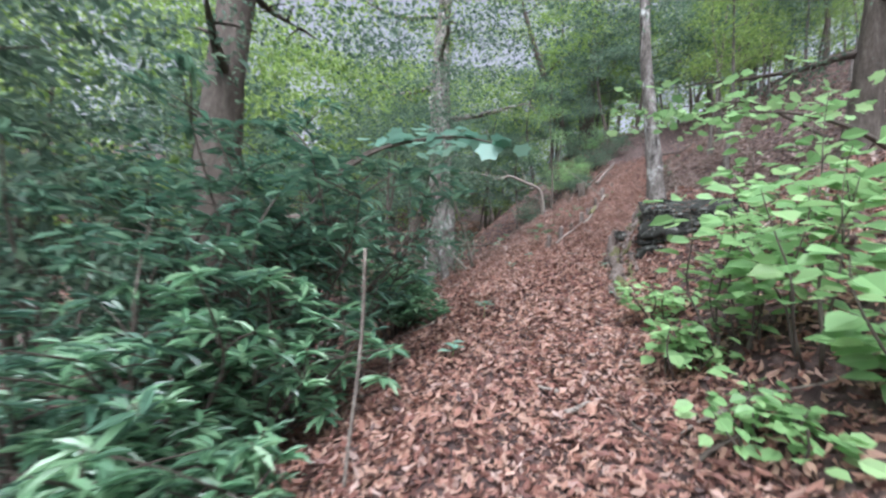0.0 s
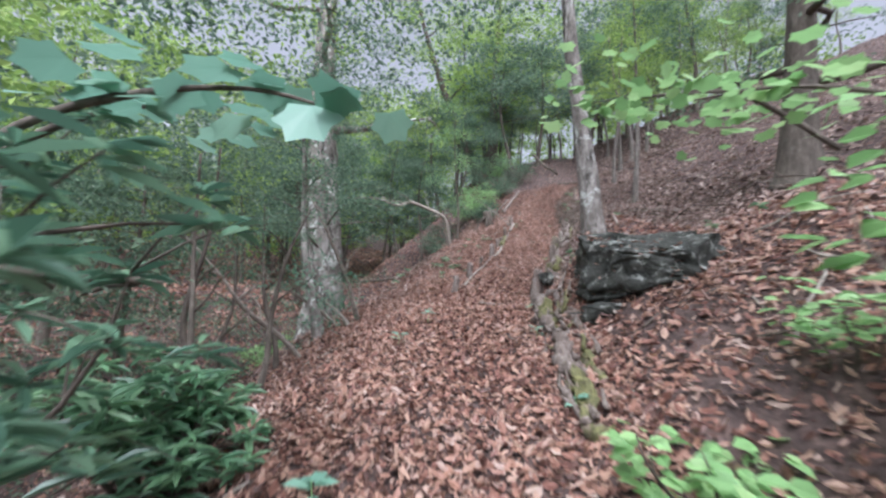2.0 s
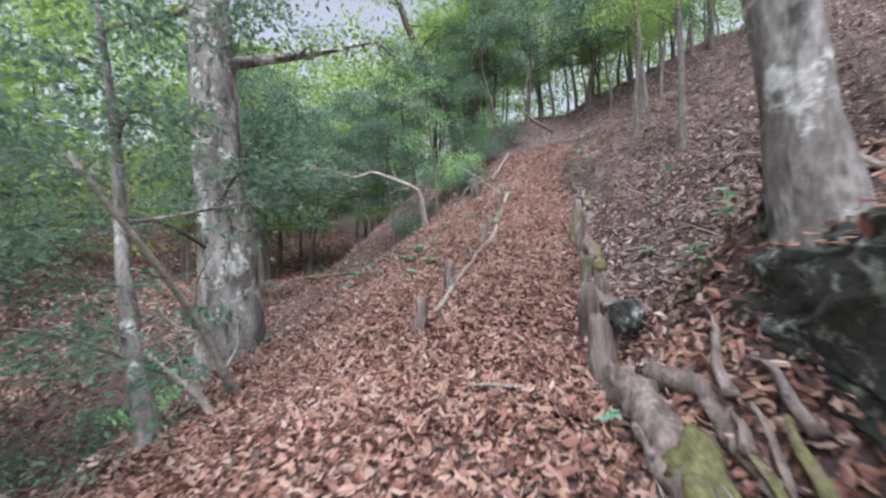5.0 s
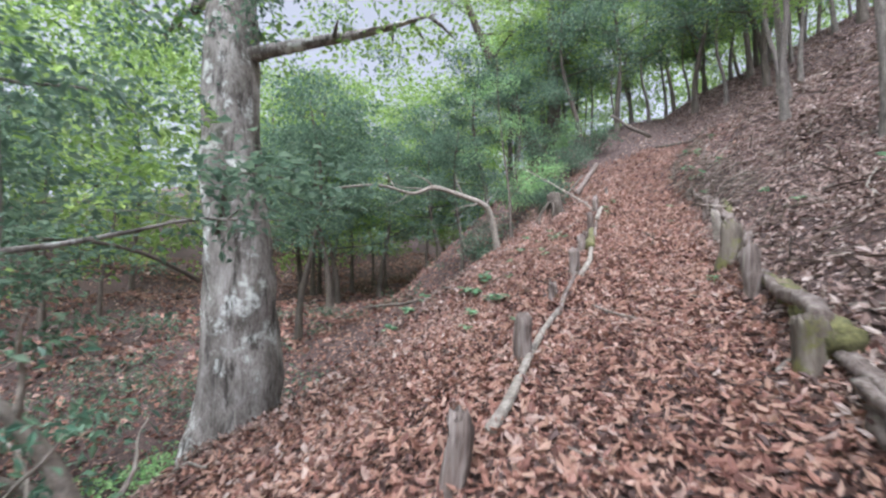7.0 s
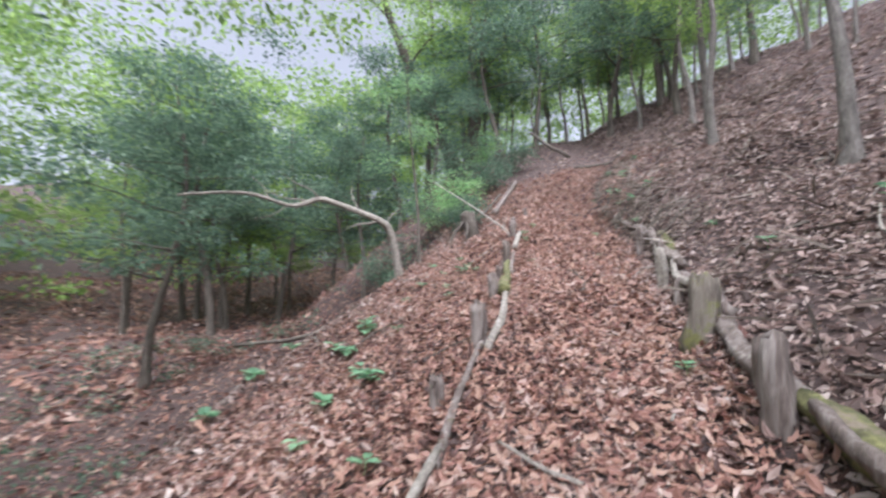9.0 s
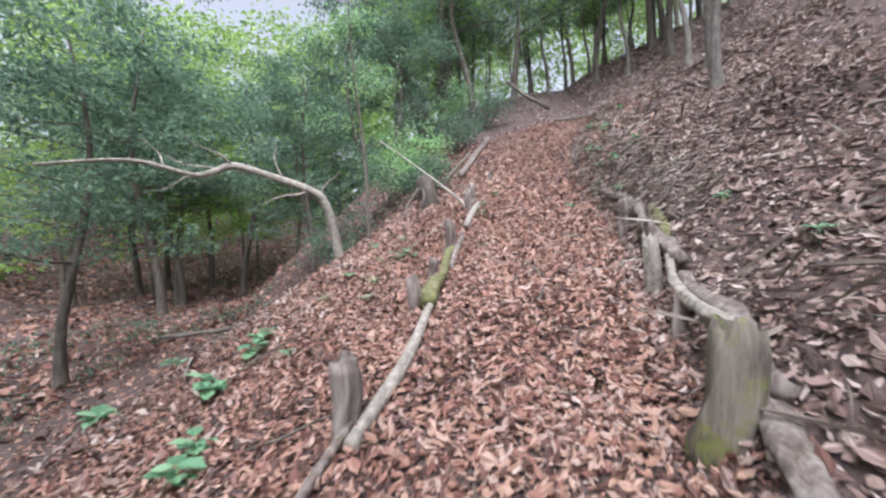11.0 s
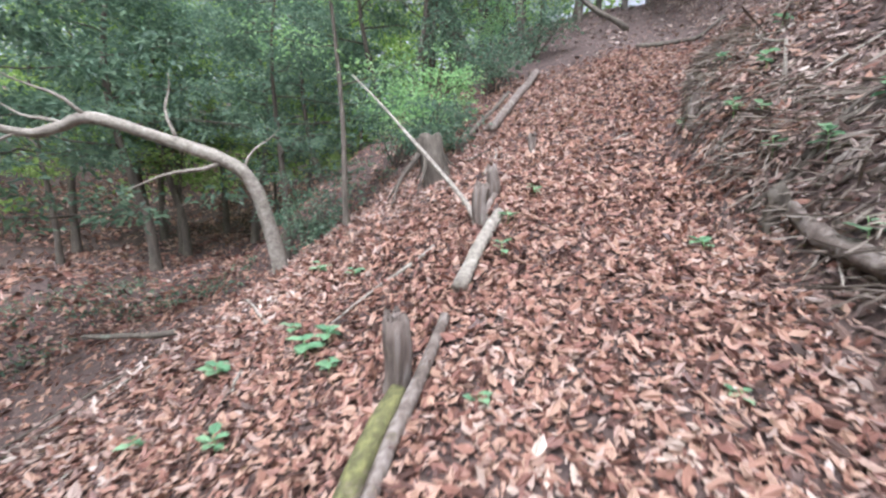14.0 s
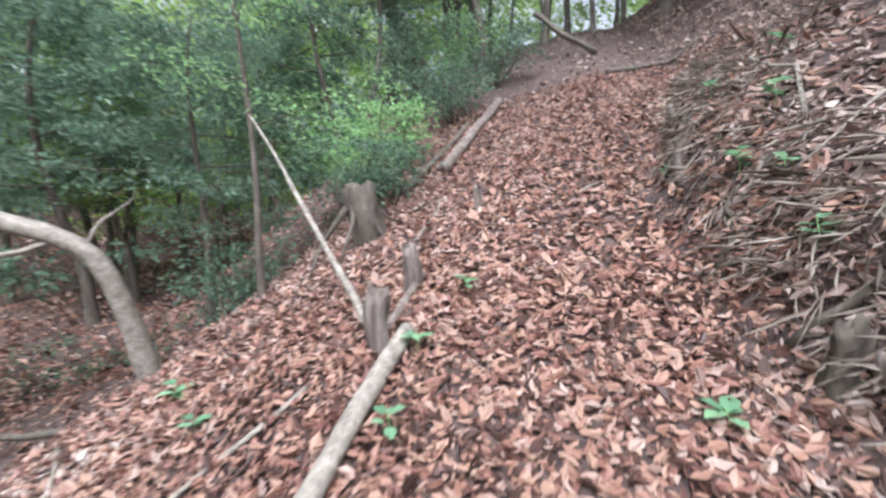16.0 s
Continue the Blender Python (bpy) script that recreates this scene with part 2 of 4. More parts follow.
# ---------------------------------------------------------------- leaves
T_LANCE = (np.array([(0, 0, 0), (0.5, 0.5, 0.12), (1, 0, -0.1), (0.5, -0.5, 0.12)]), np.array([(0, 2, 1), (0, 3, 2)]))
T_STRAND = (np.array([(0, 0, 0), (0.35, 0.5, 0.02), (1, 0, -0.03), (0.65, -0.5, 0.02)]), np.array([(0, 2, 1), (0, 3, 2)]))
T_OVAL = (np.array([(0, 0, 0), (0.22, 0.36, 0.06), (0.62, 0.42, 0.07), (1, 0, -0.08), (0.62, -0.42, 0.07), (0.22, -0.36, 0.06)]), np.array([(0, 3, 2, 1), (0, 5, 4, 3)]))
T_CURL = (np.array([(0, 0, 0.12), (0.25, 0.32, 0.2), (0.65, 0.34, 0.1), (1, 0, 0.22), (0.65, -0.34, 0.02), (0.25, -0.32, 0.12)]), np.array([(0, 3, 2, 1), (0, 5, 4, 3)]))


def leaves(P, D, N, length, width, template):
    """Arrays for one leaf at each place P, along D, with its face towards N."""
    t, f = template
    D = D / np.linalg.norm(D, axis=1, keepdims=True)
    A = np.cross(N, D)
    A /= np.linalg.norm(A, axis=1, keepdims=True) + 1e-9
    N = np.cross(D, A)
    L, W = np.broadcast_to(length, len(P)), np.broadcast_to(width, len(P))
    v = P[:, None] + t[None, :, 0, None] * (D * L[:, None])[:, None] + t[None, :, 1, None] * (A * W[:, None])[:, None] + t[None, :, 2, None] * (N * L[:, None])[:, None]
    faces = (np.arange(len(P))[:, None, None] * len(t) + f[None]).reshape(-1, f.shape[1])
    return v.reshape(-1, 3), faces


def dirs(n, up=0.0):
    v = rng.normal(size=(n, 3))
    v /= np.linalg.norm(v, axis=1, keepdims=True)
    v[:, 2] = v[:, 2] * (1 - abs(up)) + up
    return v


def leafage(name, centres, per, radius, flat, length, width, material, parent, template=T_LANCE, droop=-0.15):
    """Leaves in flattish clumps round the given centres."""
    C = np.repeat(np.asarray(centres, float), per, 0)
    o = rng.normal(size=C.shape) * radius * 0.55
    o[:, 2] *= flat
    D = o * (1, 1, 0.5) / (radius + 1e-6) + dirs(len(C)) * 0.6 + (0, 0, droop)
    N = dirs(len(C), 0.65)
    k = rng.uniform(0.65, 1.25, len(C))
    v, f = leaves(C + o, D, N, length * k, width * k, template)
    return raw(name, v, f, material, parent)


def litter(name, count, s0, s1, d0, d1, size, lift=0.014, material=None, template=T_CURL):
    s, d = rng.uniform(s0, s1, count) + rng.normal(size=count) * 0.3, rng.uniform(d0, d1, count)
    d = d + rng.normal(size=count) * np.where(np.abs(d) < 1.3, 0.1, 0.45)
    x, y = xy(s, d)
    e = 0.05
    z = height(x, y)
    N = np.stack([-(height(x + e, y) - z) / e, -(height(x, y + e) - z) / e, np.ones(count)], -1) + rng.normal(size=(count, 3)) * 0.55
    D = rng.normal(size=(count, 3)) * (1, 1, 0.25)
    N /= np.linalg.norm(N, axis=1, keepdims=True)
    D -= N * (D * N).sum(1, keepdims=True)
    k = np.clip(rng.lognormal(-0.3, 0.4, count), 0.25, 1.25)
    P = np.stack([x, y, z + lift * rng.uniform(0.2, 2.0, count)], -1)
    v, f = leaves(P, D, N, size * k, size * k * rng.uniform(0.3, 0.75, count), template)
    ob = raw(name, v, f, material or M_LITTER)
    return tagged(ob, "layer of fallen reddish-brown dead leaves covering the ground", "leaf litter", kind="stuff")


litter("leaf_litter", 70000, -1.5, 9, -3.4, 1.1, 0.08)
litter("leaf_litter", 98000, 8.5, 19.5, -3.4, 1.0, 0.078)
litter("leaf_litter", 26000, 19, 25.9, -4, 1.6, 0.1)
litter("leaf_litter", 40000, 8, 50, -36, -11, 0.3, template=T_LANCE)
litter("leaf_litter", 24000, -1, 9, 0.9, 4, 0.085)
litter("leaf_litter", 34000, 8.5, 20, 0.9, 4.2, 0.09, material=M_LITTER_DULL)
litter("leaf_litter", 12000, 19.5, 34, 1.0, 4.5, 0.11, material=M_LITTER_DULL)
litter("leaf_litter", 40000, -1, 36, 3.6, 14, 0.15, material=M_LITTER_DULL, template=T_LANCE)
litter("leaf_litter", 26000, -1, 24, -6, -2.0, 0.1, material=M_LITTER_DULL)
litter("leaf_litter", 26000, 4, 36, -14, -4.5, 0.16, template=T_LANCE)
litter("leaf_litter", 9000, 25.8, 38, -6, 24, 0.15, material=M_LITTER_DULL, template=T_LANCE)

# ---------------------------------------------------------------- wood


def tube(bm, pts, radii, sides=10, bumps=0.08, seed=0, cap=True, rot=0.0):
    """A knotty tapered tube through the points."""
    r = random.Random(seed)
    pts = [Vector(p) for p in pts]
    rings, ref = [], Vector((0.3, 1, 0.1)).normalized()
    for i, p in enumerate(pts):
        t = (pts[min(i + 1, len(pts) - 1)] - pts[max(i - 1, 0)]).normalized()
        a = t.cross(ref)
        if a.length < 0.05:
            a = t.cross(Vector((1, 0, 0)))
        a.normalize()
        b = t.cross(a)
        ring = []
        for k in range(sides):
            w = 2 * math.pi * k / sides
            q = radii[i] * (1 + bumps * (noise.noise(p * 1.7 + Vector((math.cos(w), math.sin(w), seed)) * 1.1) * 1.6))
            if rot:
                u = Vector((math.cos(w) * 0.5, math.sin(w) * 0.5, seed))
                q *= 1 + rot * (noise.noise(p * 7 + u * 5) + 0.6 * noise.noise(p * 17 + u * 11))
            ring.append(bm.verts.new(p + a * math.cos(w) * q + b * math.sin(w) * q))
        rings.append(ring)
    for r0, r1 in zip(rings, rings[1:]):
        for k in range(sides):
            bm.faces.new((r0[k], r0[(k + 1) % sides], r1[(k + 1) % sides], r1[k]))
    if cap:
        bm.faces.new(rings[-1])
        bm.faces.new(rings[0][::-1])


def bend(p0, p1, n, wob, seed, sag=0.0):
    r = random.Random(seed)
    p0, p1 = Vector(p0), Vector(p1)
    size = (p1 - p0).length
    ph = [r.uniform(0, 6.3) for _ in range(6)]
    out = []
    for i in range(n):
        t = i / (n - 1)
        w = wob * size * min(1, 3 * t)
        o = Vector((math.sin(t * 5 + ph[0]) - math.sin(ph[0]), math.sin(t * 6.5 + ph[1]) - math.sin(ph[1]), 0.6 * (math.sin(t * 5.7 + ph[2]) - math.sin(ph[2])))) * w * 0.5
        out.append(p0.lerp(p1, t) + o - Vector((0, 0, sag * size * math.sin(t * math.pi))))
    return out


def tree(s, d, tall, r, lean=(0, 0), bark=None, limbs=8, limb_from=0.45, limb_len=2.2, rise=0.3, clumps=5, per=45, clump_r=0.55, flat=0.45,
         leaf=(0.09, 0.045), leaf_mat=None, label="", category="tree", group="", name="tree", seed=1, wob=0.03, twigs=True, sides=12, template=T_LANCE):
    """A tapered trunk with limbs and a crown of many small leaves."""
    r_ = random.Random(seed)
    base = ground_at(s, d)
    root = new(name)
    root.location = base
    tagged(root, label, category, group)
    top = Vector((lean[0] * tall, lean[1] * tall, tall))
    line = bend((0, 0, -0.25), top, 14, wob, seed)
    rad = [r * (1 - 0.8 * (i / 13)) * (1.0 + 0.3 * math.exp(-i * 1.1)) for i in range(14)]
    bm = bmesh.new()
    at = [i / 5 if i < 15 else 3 + (i - 15) / 2 for i in range(36)]
    fine = [line[int(f)].lerp(line[min(int(f) + 1, 13)], f - int(f)) for f in at]
    thick = [(rad[int(f)] + (rad[min(int(f) + 1, 13)] - rad[int(f)]) * (f - int(f))) * (1 + 0.35 * math.exp(-f * tall * 0.25)) for f in at]
    tube(bm, fine, thick, sides, 0.12, seed, True, 0.05)
    part("trunk", bm, bark, root)
    tips = []
    for k in range(limbs):
        bl = bmesh.new()
        t = limb_from + (0.98 - limb_from) * (k + r_.random() * 0.7) / limbs
        i = min(int(t * 13), 12)
        p = line[i].lerp(line[i + 1], t * 13 - i)
        w = k * 2.4 + r_.uniform(-0.5, 0.5)
        L = limb_len * r_.uniform(0.6, 1.2) * (1.15 - 0.6 * t)
        e = p + Vector((math.cos(w) * L, math.sin(w) * L, rise * L * r_.uniform(0.3, 1.5)))
        q = bend(p, e, 7, 0.09, seed * 31 + k)
        r0 = max(rad[i] * 0.36, 0.012)
        tube(bl, q, [r0 * (1 - 0.85 * j / 6) for j in range(7)], 6, 0.1, seed + k)
        for j in range(clumps):
            f = 0.35 + 0.65 * (j + 0.6) / clumps
            c = q[min(int(f * 6), 5)].lerp(q[min(int(f * 6), 5) + 1], f * 6 - min(int(f * 6), 5))
            c2 = c + Vector((r_.uniform(-1, 1), r_.uniform(-1, 1), r_.uniform(-0.25, 0.35))) * L * 0.28
            if twigs:
                tube(bl, [c, c.lerp(c2, 0.5) + Vector((0, 0, 0.03)), c2], [r0 * 0.3, r0 * 0.2, r0 * 0.08], 4, 0, k)
            tips.append(c2)
        part("limb", bl, bark, root)
    if per and tips:
        leafage("crown", [tuple(t) for t in tips], per, clump_r, flat, leaf[0], leaf[1], leaf_mat, root, template)
    return root


# the great tree below the trail, and the trees that stand along it
tree(12.8, -5.35, 15, 0.57, (0.0, 0.0), M_BARK, 9, 0.42, 4.5, 0.25, 6, 70, 0.8, 0.5, (0.12, 0.07), M_CANOPY, "massive grey-barked beech with pale lichen patches below the trail", seed=3, sides=28)
tree(8.15, 1.5, 10, 0.14, (-0.09, 0.03), M_BARK, 7, 0.5, 2.4, 0.3, 4, 60, 0.6, 0.5, (0.10, 0.06), M_CANOPY, "slender mottled grey tree leaning out beside the boulder", seed=5, sides=16)
tree(31.6, -5.0, 15, 0.36, (0, 0), M_DARK, 8, 0.3, 3.6, 0.3, 5, 90, 0.8, 0.45, (0.16, 0.09), M_CANOPY, "straight dark-trunked tree standing below the trail's crest", seed=9)
tree(31.2, -5.9, 13, 0.36, (-0.42, -0.1), M_DARK, 8, 0.25, 3.6, 0.2, 5, 90, 0.8, 0.45, (0.16, 0.09), M_CANOPY, "leaning dark-trunked tree standing below the trail's crest", seed=8)
tree(3.5, -4.6, 14, 0.42, (-0.03, 0.03), M_DARK, 9, 0.2, 2.6, 0.15, 5, 60, 0.6, 0.4, (0.09, 0.045), M_FIR, "dark-barked tree rising out of rhododendron bushes", seed=12)
tree(21.2, -4.0, 6.5, 0.05, (-0.03, 0.02), M_DARK, 8, 0.35, 1.3, 0.3, 4, 60, 0.4, 0.5, (0.07, 0.04), M_LIGHT, "thin straight sapling with small green leaves", "sapling", seed=14, sides=8, name="sapling")
tree(10.0, 4.95, 11, 0.27, (0.03, -0.02), M_DARK, 16, 0.14, 3.6, 0.12, 6, 80, 0.5, 0.4, (0.1, 0.045), M_FIR, "dark-barked tree up on the slope above the trail", seed=15)

tree(9.35, -3.25, 5, 0.1, (-0.2, 0.1), M_BARK, 7, 0.4, 1.8, 0.25, 4, 70, 0.5, 0.45, (0.09, 0.045), M_FIR, "slim lichen-mottled tree on the slope below the trail", seed=17, sides=14, wob=0.06)

# evergreen understorey below the trail
fir = tree(22.6, -6.6, 5.6, 0.085, (0.03, 0.04), M_DARK, 18, 0.36, 2.5, 0.1, 6, 58, 0.34, 0.4, (0.12, 0.05), M_FIR, "small dark evergreen tree with layered sprays of leaves", "tree", "evergreen understorey", "evergreen_tree", 21, 0.06)
spots = [(27.7, -17.3, 2.2, 2.0), (20.5, -11.7, 1.6, 4.1), (33.6, -17.7, 2.2, 5.2), (33.0, -24.0, 2.3, 2.8),
         (30.7, -19.0, 2.0, 1.7), (10.6, -9.5, 1.2, 3.4),
         (5.0, -8.4, 1.0, 0.6), (2.6, -7.0, 1.2, 2.4), (0.4, -6.0, 1.3, 4.0), (27.5, -6.6, 1.2, 5.0), (29.5, -8.5, 1.5, 1.3), (31.5, -12.0, 1.8, 1.5),
         (29.0, -3.6, 1.6, 0.8), (30.6, 1.6, 1.7, 3.5), (32.2, -1.9, 1.8, 5.1), (31.6, 4.8, 1.6, 1.1), (27.6, 3.6, 1.5, 2.6), (34.0, 2.8, 1.1, 0.3), (34.6, 7.5, 1.2, 1.9), (34.4, -4.0, 1.2, 2.7), (35.2, 13.0, 1.3, 4.6), (14.0, -17.5, 2.0, 0.7), (8.0, -13.0, 1.7, 5.7), (37.0, -14.0, 2.0, 4.9)]
for s, d, k, w in spots:
    fir.scale = (k, k, k)
    copy_thing(fir, Matrix.Translation(ground_at(s, d)) @ Matrix.Rotation(w, 4, "Z"))
fir.scale = (1, 1, 1)

# woods on the crest and further down
far = tree(31, 4, 11, 0.13, (0.02, 0.02), M_DARK, 9, 0.3, 2.8, 0.3, 5, 75, 0.85, 0.5, (0.17, 0.1), M_CANOPY, "slim woodland tree with bright green leaves", "tree", "trees of the surrounding wood", "woodland_tree", 33)
for i in range(48):
    s, d = rng.uniform(30, 46), rng.uniform(-26, 16)
    if i >= 28:
        s, d = rng.uniform(-6, 32), rng.uniform(-42, -21)
    z = rng.uniform(0.8, 1.4)
    far.scale = (z, z, z)
    copy_thing(far, Matrix.Translation(ground_at(s, d)) @ Matrix.Rotation(rng.uniform(0, 6.3), 4, "Z"))
far.scale = (1, 1, 1)
slim = tree(31.4, 7.4, 9, 0.1, (0.03, 0.04), M_GREY, 8, 0.42, 2.2, 0.35, 4, 60, 0.6, 0.5, (0.12, 0.07), M_CANOPY, "slim grey-brown tree growing on the slope above the trail", "tree", "slope trees", "slope_tree", 41, 0.04, sides=10)
slope = [(33.4, -4.6), (34.2, -3.2), (33.2, -1.9), (34.6, -1.0), (33.0, -0.2), (34.8, 0.9), (33.6, 1.9), (34.9, 2.9), (34.0, 4.0), (33.3, 5.2), (35.0, 6.1), (34.2, 7.4), (33.6, 9.0), (35.2, 10.4), (34.4, 12.2), (35.6, 14.0), (34.8, 16.5), (35.4, 19.0),
         (20.4, 3.25), (24.9, 3.4), (19.3, 3.0), (16.0, 3.3), (25.9, 4.2), (28.6, 2.4), (30.4, 5.4), (23.4, 7.6), (29.4, 9.4), (26.4, 12.0)]
for i, (s, d) in enumerate(slope):
    z = rng.uniform(0.55, 0.85)
    slim.scale = (z * 1.1, z * 1.1, z)
    copy_thing(slim, Matrix.Translation(ground_at(s, d)) @ Matrix.Rotation(rng.uniform(0, 6.3), 4, "Z"))
slim.scale = (1, 1, 1)


def cloud_of_leaves(name, n, box, low, high, per, radius, leaf, material, label, category):
    s, d = rng.uniform(box[0], box[1], n), rng.uniform(box[2], box[3], n)
    x, y = xy(s, d)
    z = height(x, y) + low + (high - low) * rng.uniform(0, 1, n)
    ob = leafage(name, np.stack([x, y, z], -1), per, radius, 0.4, leaf[0], leaf[1], material, None)
    return tagged(ob, label, category, kind="stuff")


cloud_of_leaves("far_woods", 240, (38, 60, -8, 28), 8, 18, 80, 1.5, (0.4, 0.24), M_CANOPY, "bright green foliage of the far woods", "foliage")
cloud_of_leaves("far_woods", 750, (37, 62, -40, -5), 3, 20, 55, 1.5, (0.4, 0.24), M_CANOPY, "bright green foliage of the far woods", "foliage")
cloud_of_leaves("far_woods", 650, (-10, 44, -52, -26), 1.6, 20, 75, 1.6, (0.4, 0.24), M_CANOPY, "bright green foliage of the far woods", "foliage")
cloud_of_leaves("forest_canopy", 250, (6, 34, -14, 12), 8.5, 14, 60, 0.8, (0.2, 0.12), M_CANOPY, "leafy green canopy high over the trail", "foliage")
cloud_of_leaves("forest_canopy", 200, (-10, 8, -14, 12), 6.0, 12, 80, 0.75, (0.15, 0.085), M_FIR, "dark leafy canopy over the start of the trail", "foliage")
cloud_of_leaves("forest_canopy", 120, (4, 16, -2.5, 9), 4.6, 8, 60, 0.7, (0.12, 0.065), M_FIR, "dark leafy boughs over the bank", "foliage")
cloud_of_leaves("forest_canopy", 110, (24, 37, -2, 16), 4.5, 9, 70, 0.65, (0.12, 0.065), M_FIR, "dark leafy boughs over the upper slope", "foliage")
cloud_of_leaves("forest_canopy", 60, (2, 14, -14, -6), 5.0, 10, 55, 0.7, (0.2, 0.12), M_CANOPY, "bright green canopy over the hollow below the trail", "foliage")
# mostly unseen leaf clumps, added overhead to shade the upper slope
cloud_of_leaves("forest_canopy", 150, (8, 34, 4, 20), 8, 12, 70, 0.8, (0.18, 0.1), M_FIR, "dark leafy canopy added high over the upper slope to shade it", "foliage")
cloud_of_leaves("forest_canopy", 26, (10.6, 13.6, -6.2, -3.4), 5.6, 8.5, 90, 0.5, (0.11, 0.055), M_FIR, "dark leafy boughs round the great trunk", "foliage")
cloud_of_leaves("forest_canopy", 80, (3.5, 9, -5, 2), 3.9, 6.5, 60, 0.55, (0.1, 0.05), M_FIR, "dark leafy boughs over the bank", "foliage")
cloud_of_leaves("forest_canopy", 40, (6, 12, -9, -3.2), 3.4, 6, 60, 0.5, (0.09, 0.045), M_FIR, "dark leafy boughs over the hollow below the trail", "foliage")
cloud_of_leaves("undergrowth", 420, (-2, 17, -17, -7), 0.0, 0.6, 36, 0.5, (0.12, 0.06), M_FIR, "low grey-green undergrowth in the hollow below the trail", "undergrowth")
cloud_of_leaves("undergrowth", 60, (17, 26, -17, -9), 0.0, 0.5, 30, 0.45, (0.12, 0.06), M_FIR, "low grey-green undergrowth in the hollow below the trail", "undergrowth")
cloud_of_leaves("forest_canopy", 60, (18, 36, -24, -9), 6, 12.5, 90, 0.7, (0.15, 0.07), M_FIR, "dark evergreen boughs over the hollow below the trail", "foliage")
cloud_of_leaves("forest_canopy", 25, (3, 9.5, -9, -3.4), 3.4, 6, 70, 0.5, (0.12, 0.05), M_FIR, "dark leafy boughs over the start of the slope", "foliage")

# ---------------------------------------------------------------- boulder


def boulder(s, d, size, seed, label, up, turn=0.0, tilt=0.0):
    """An angular rock: a hull of scattered points, its edges worn and its faces roughened."""
    r_ = random.Random(seed)
    bm = bmesh.new()
    for _ in range(26):
        c = Vector([r_.gauss(0, 1) for _ in range(3)]).normalized()
        bm.verts.new(Vector([math.copysign(abs(x) ** 0.55, x) for x in c]))
    hull = bmesh.ops.convex_hull(bm, input=bm.verts)
    bmesh.ops.delete(bm, geom=[g for g in hull["geom_interior"] if isinstance(g, bmesh.types.BMVert)], context="VERTS")
    bmesh.ops.bevel(bm, geom=bm.edges[:], offset=0.07, segments=2, affect="EDGES", profile=0.6)
    bmesh.ops.triangulate(bm, faces=bm.faces[:])
    bmesh.ops.subdivide_edges(bm, edges=bm.edges[:], cuts=3, use_grid_fill=True)
    for v in bm.verts:
        c = v.co
        c = c * (1 + noise.noise(c * 2.2 + Vector((seed, 0, 0))) * 0.17 + noise.noise(c * 6 + Vector((0, seed, 0))) * 0.12 + noise.noise(Vector((c.x * 4, c.y * 4, c.z * 19)) + Vector((0, 0, seed))) * 0.07)
        v.co = Vector((c.x * size[0], c.y * size[1], c.z * size[2]))
    ob = part("boulder", bm, M_ROCK)
    p = ground_at(s, d)
    p.z = up if up > 1 else p.z + up
    ob.matrix_world = Matrix.Translation(p) @ Euler((tilt, 0, turn)).to_matrix().to_4x4()
    return tagged(ob, label, "rock")


BOULDER = boulder(7.5, 1.9, (0.76, 1.0, 0.48), 2.0, "large dark boulder with pale lichen on the bank", 2.14, -0.5, 0.1)
boulder(6.7, 1.3, (0.2, 0.22, 0.13), 5.0, "small grey rock half buried in leaves", 0.0)
boulder(9.0, 0.86, (0.12, 0.08, 0.13), 7.0, "pale grey stone beside the rotten stump", 0.3)

tops = [BOULDER.matrix_world @ v.co for v in BOULDER.data.vertices if v.normal.z > 0.55]
P = np.array([tops[i] for i in rng.integers(0, len(tops), 260)]) + rng.normal(size=(260, 3)) * (0.02, 0.02, 0) + (0, 0, 0.012)
v, f = leaves(P, rng.normal(size=(260, 3)) * (1, 1, 0.15), rng.normal(size=(260, 3)) * 0.35 + (0, 0, 1), rng.uniform(0.04, 0.1, 260), rng.uniform(0.02, 0.045, 260), T_CURL)
tagged(raw("leaf_litter", v, f, M_LITTER), "fallen dead leaves lying on top of the boulder", "leaf litter", kind="stuff")

# ---------------------------------------------------------------- edging


def post(s, d, tall, r, seed, tilt=0.08, label="weathered grey-brown wooden post driven in beside the trail", material=None):
    bm = bmesh.new()
    rr = random.Random(seed)
    hs = [-0.3, 0, 0.25, 0.5, 0.75, 0.93, 1.0]
    tube(bm, [(0.012 * math.sin(h * 5 + seed), 0.012 * math.cos(h * 4 + seed), h * tall if h > 0 else h) for h in hs], [r * k for k in (1, 1.05, 1.0, 0.97, 0.95, 0.9, 0.7)], 18, 0.3, seed, True, 0.3)
    top = max(v.co.z for v in bm.verts)
    for v in bm.verts:
        if v.co.z > top - 0.02:
            v.co.z += rr.uniform(-0.08, 0.03)
    ob = part("edging_post", bm, material or M_WOOD)
    ob.matrix_world = Matrix.Translation(ground_at(s, d)) @ Euler((rr.uniform(-tilt, tilt), rr.uniform(-tilt, tilt), rr.uniform(0, 6))).to_matrix().to_4x4()
    return tagged(ob, label, "post", "trail edging posts")


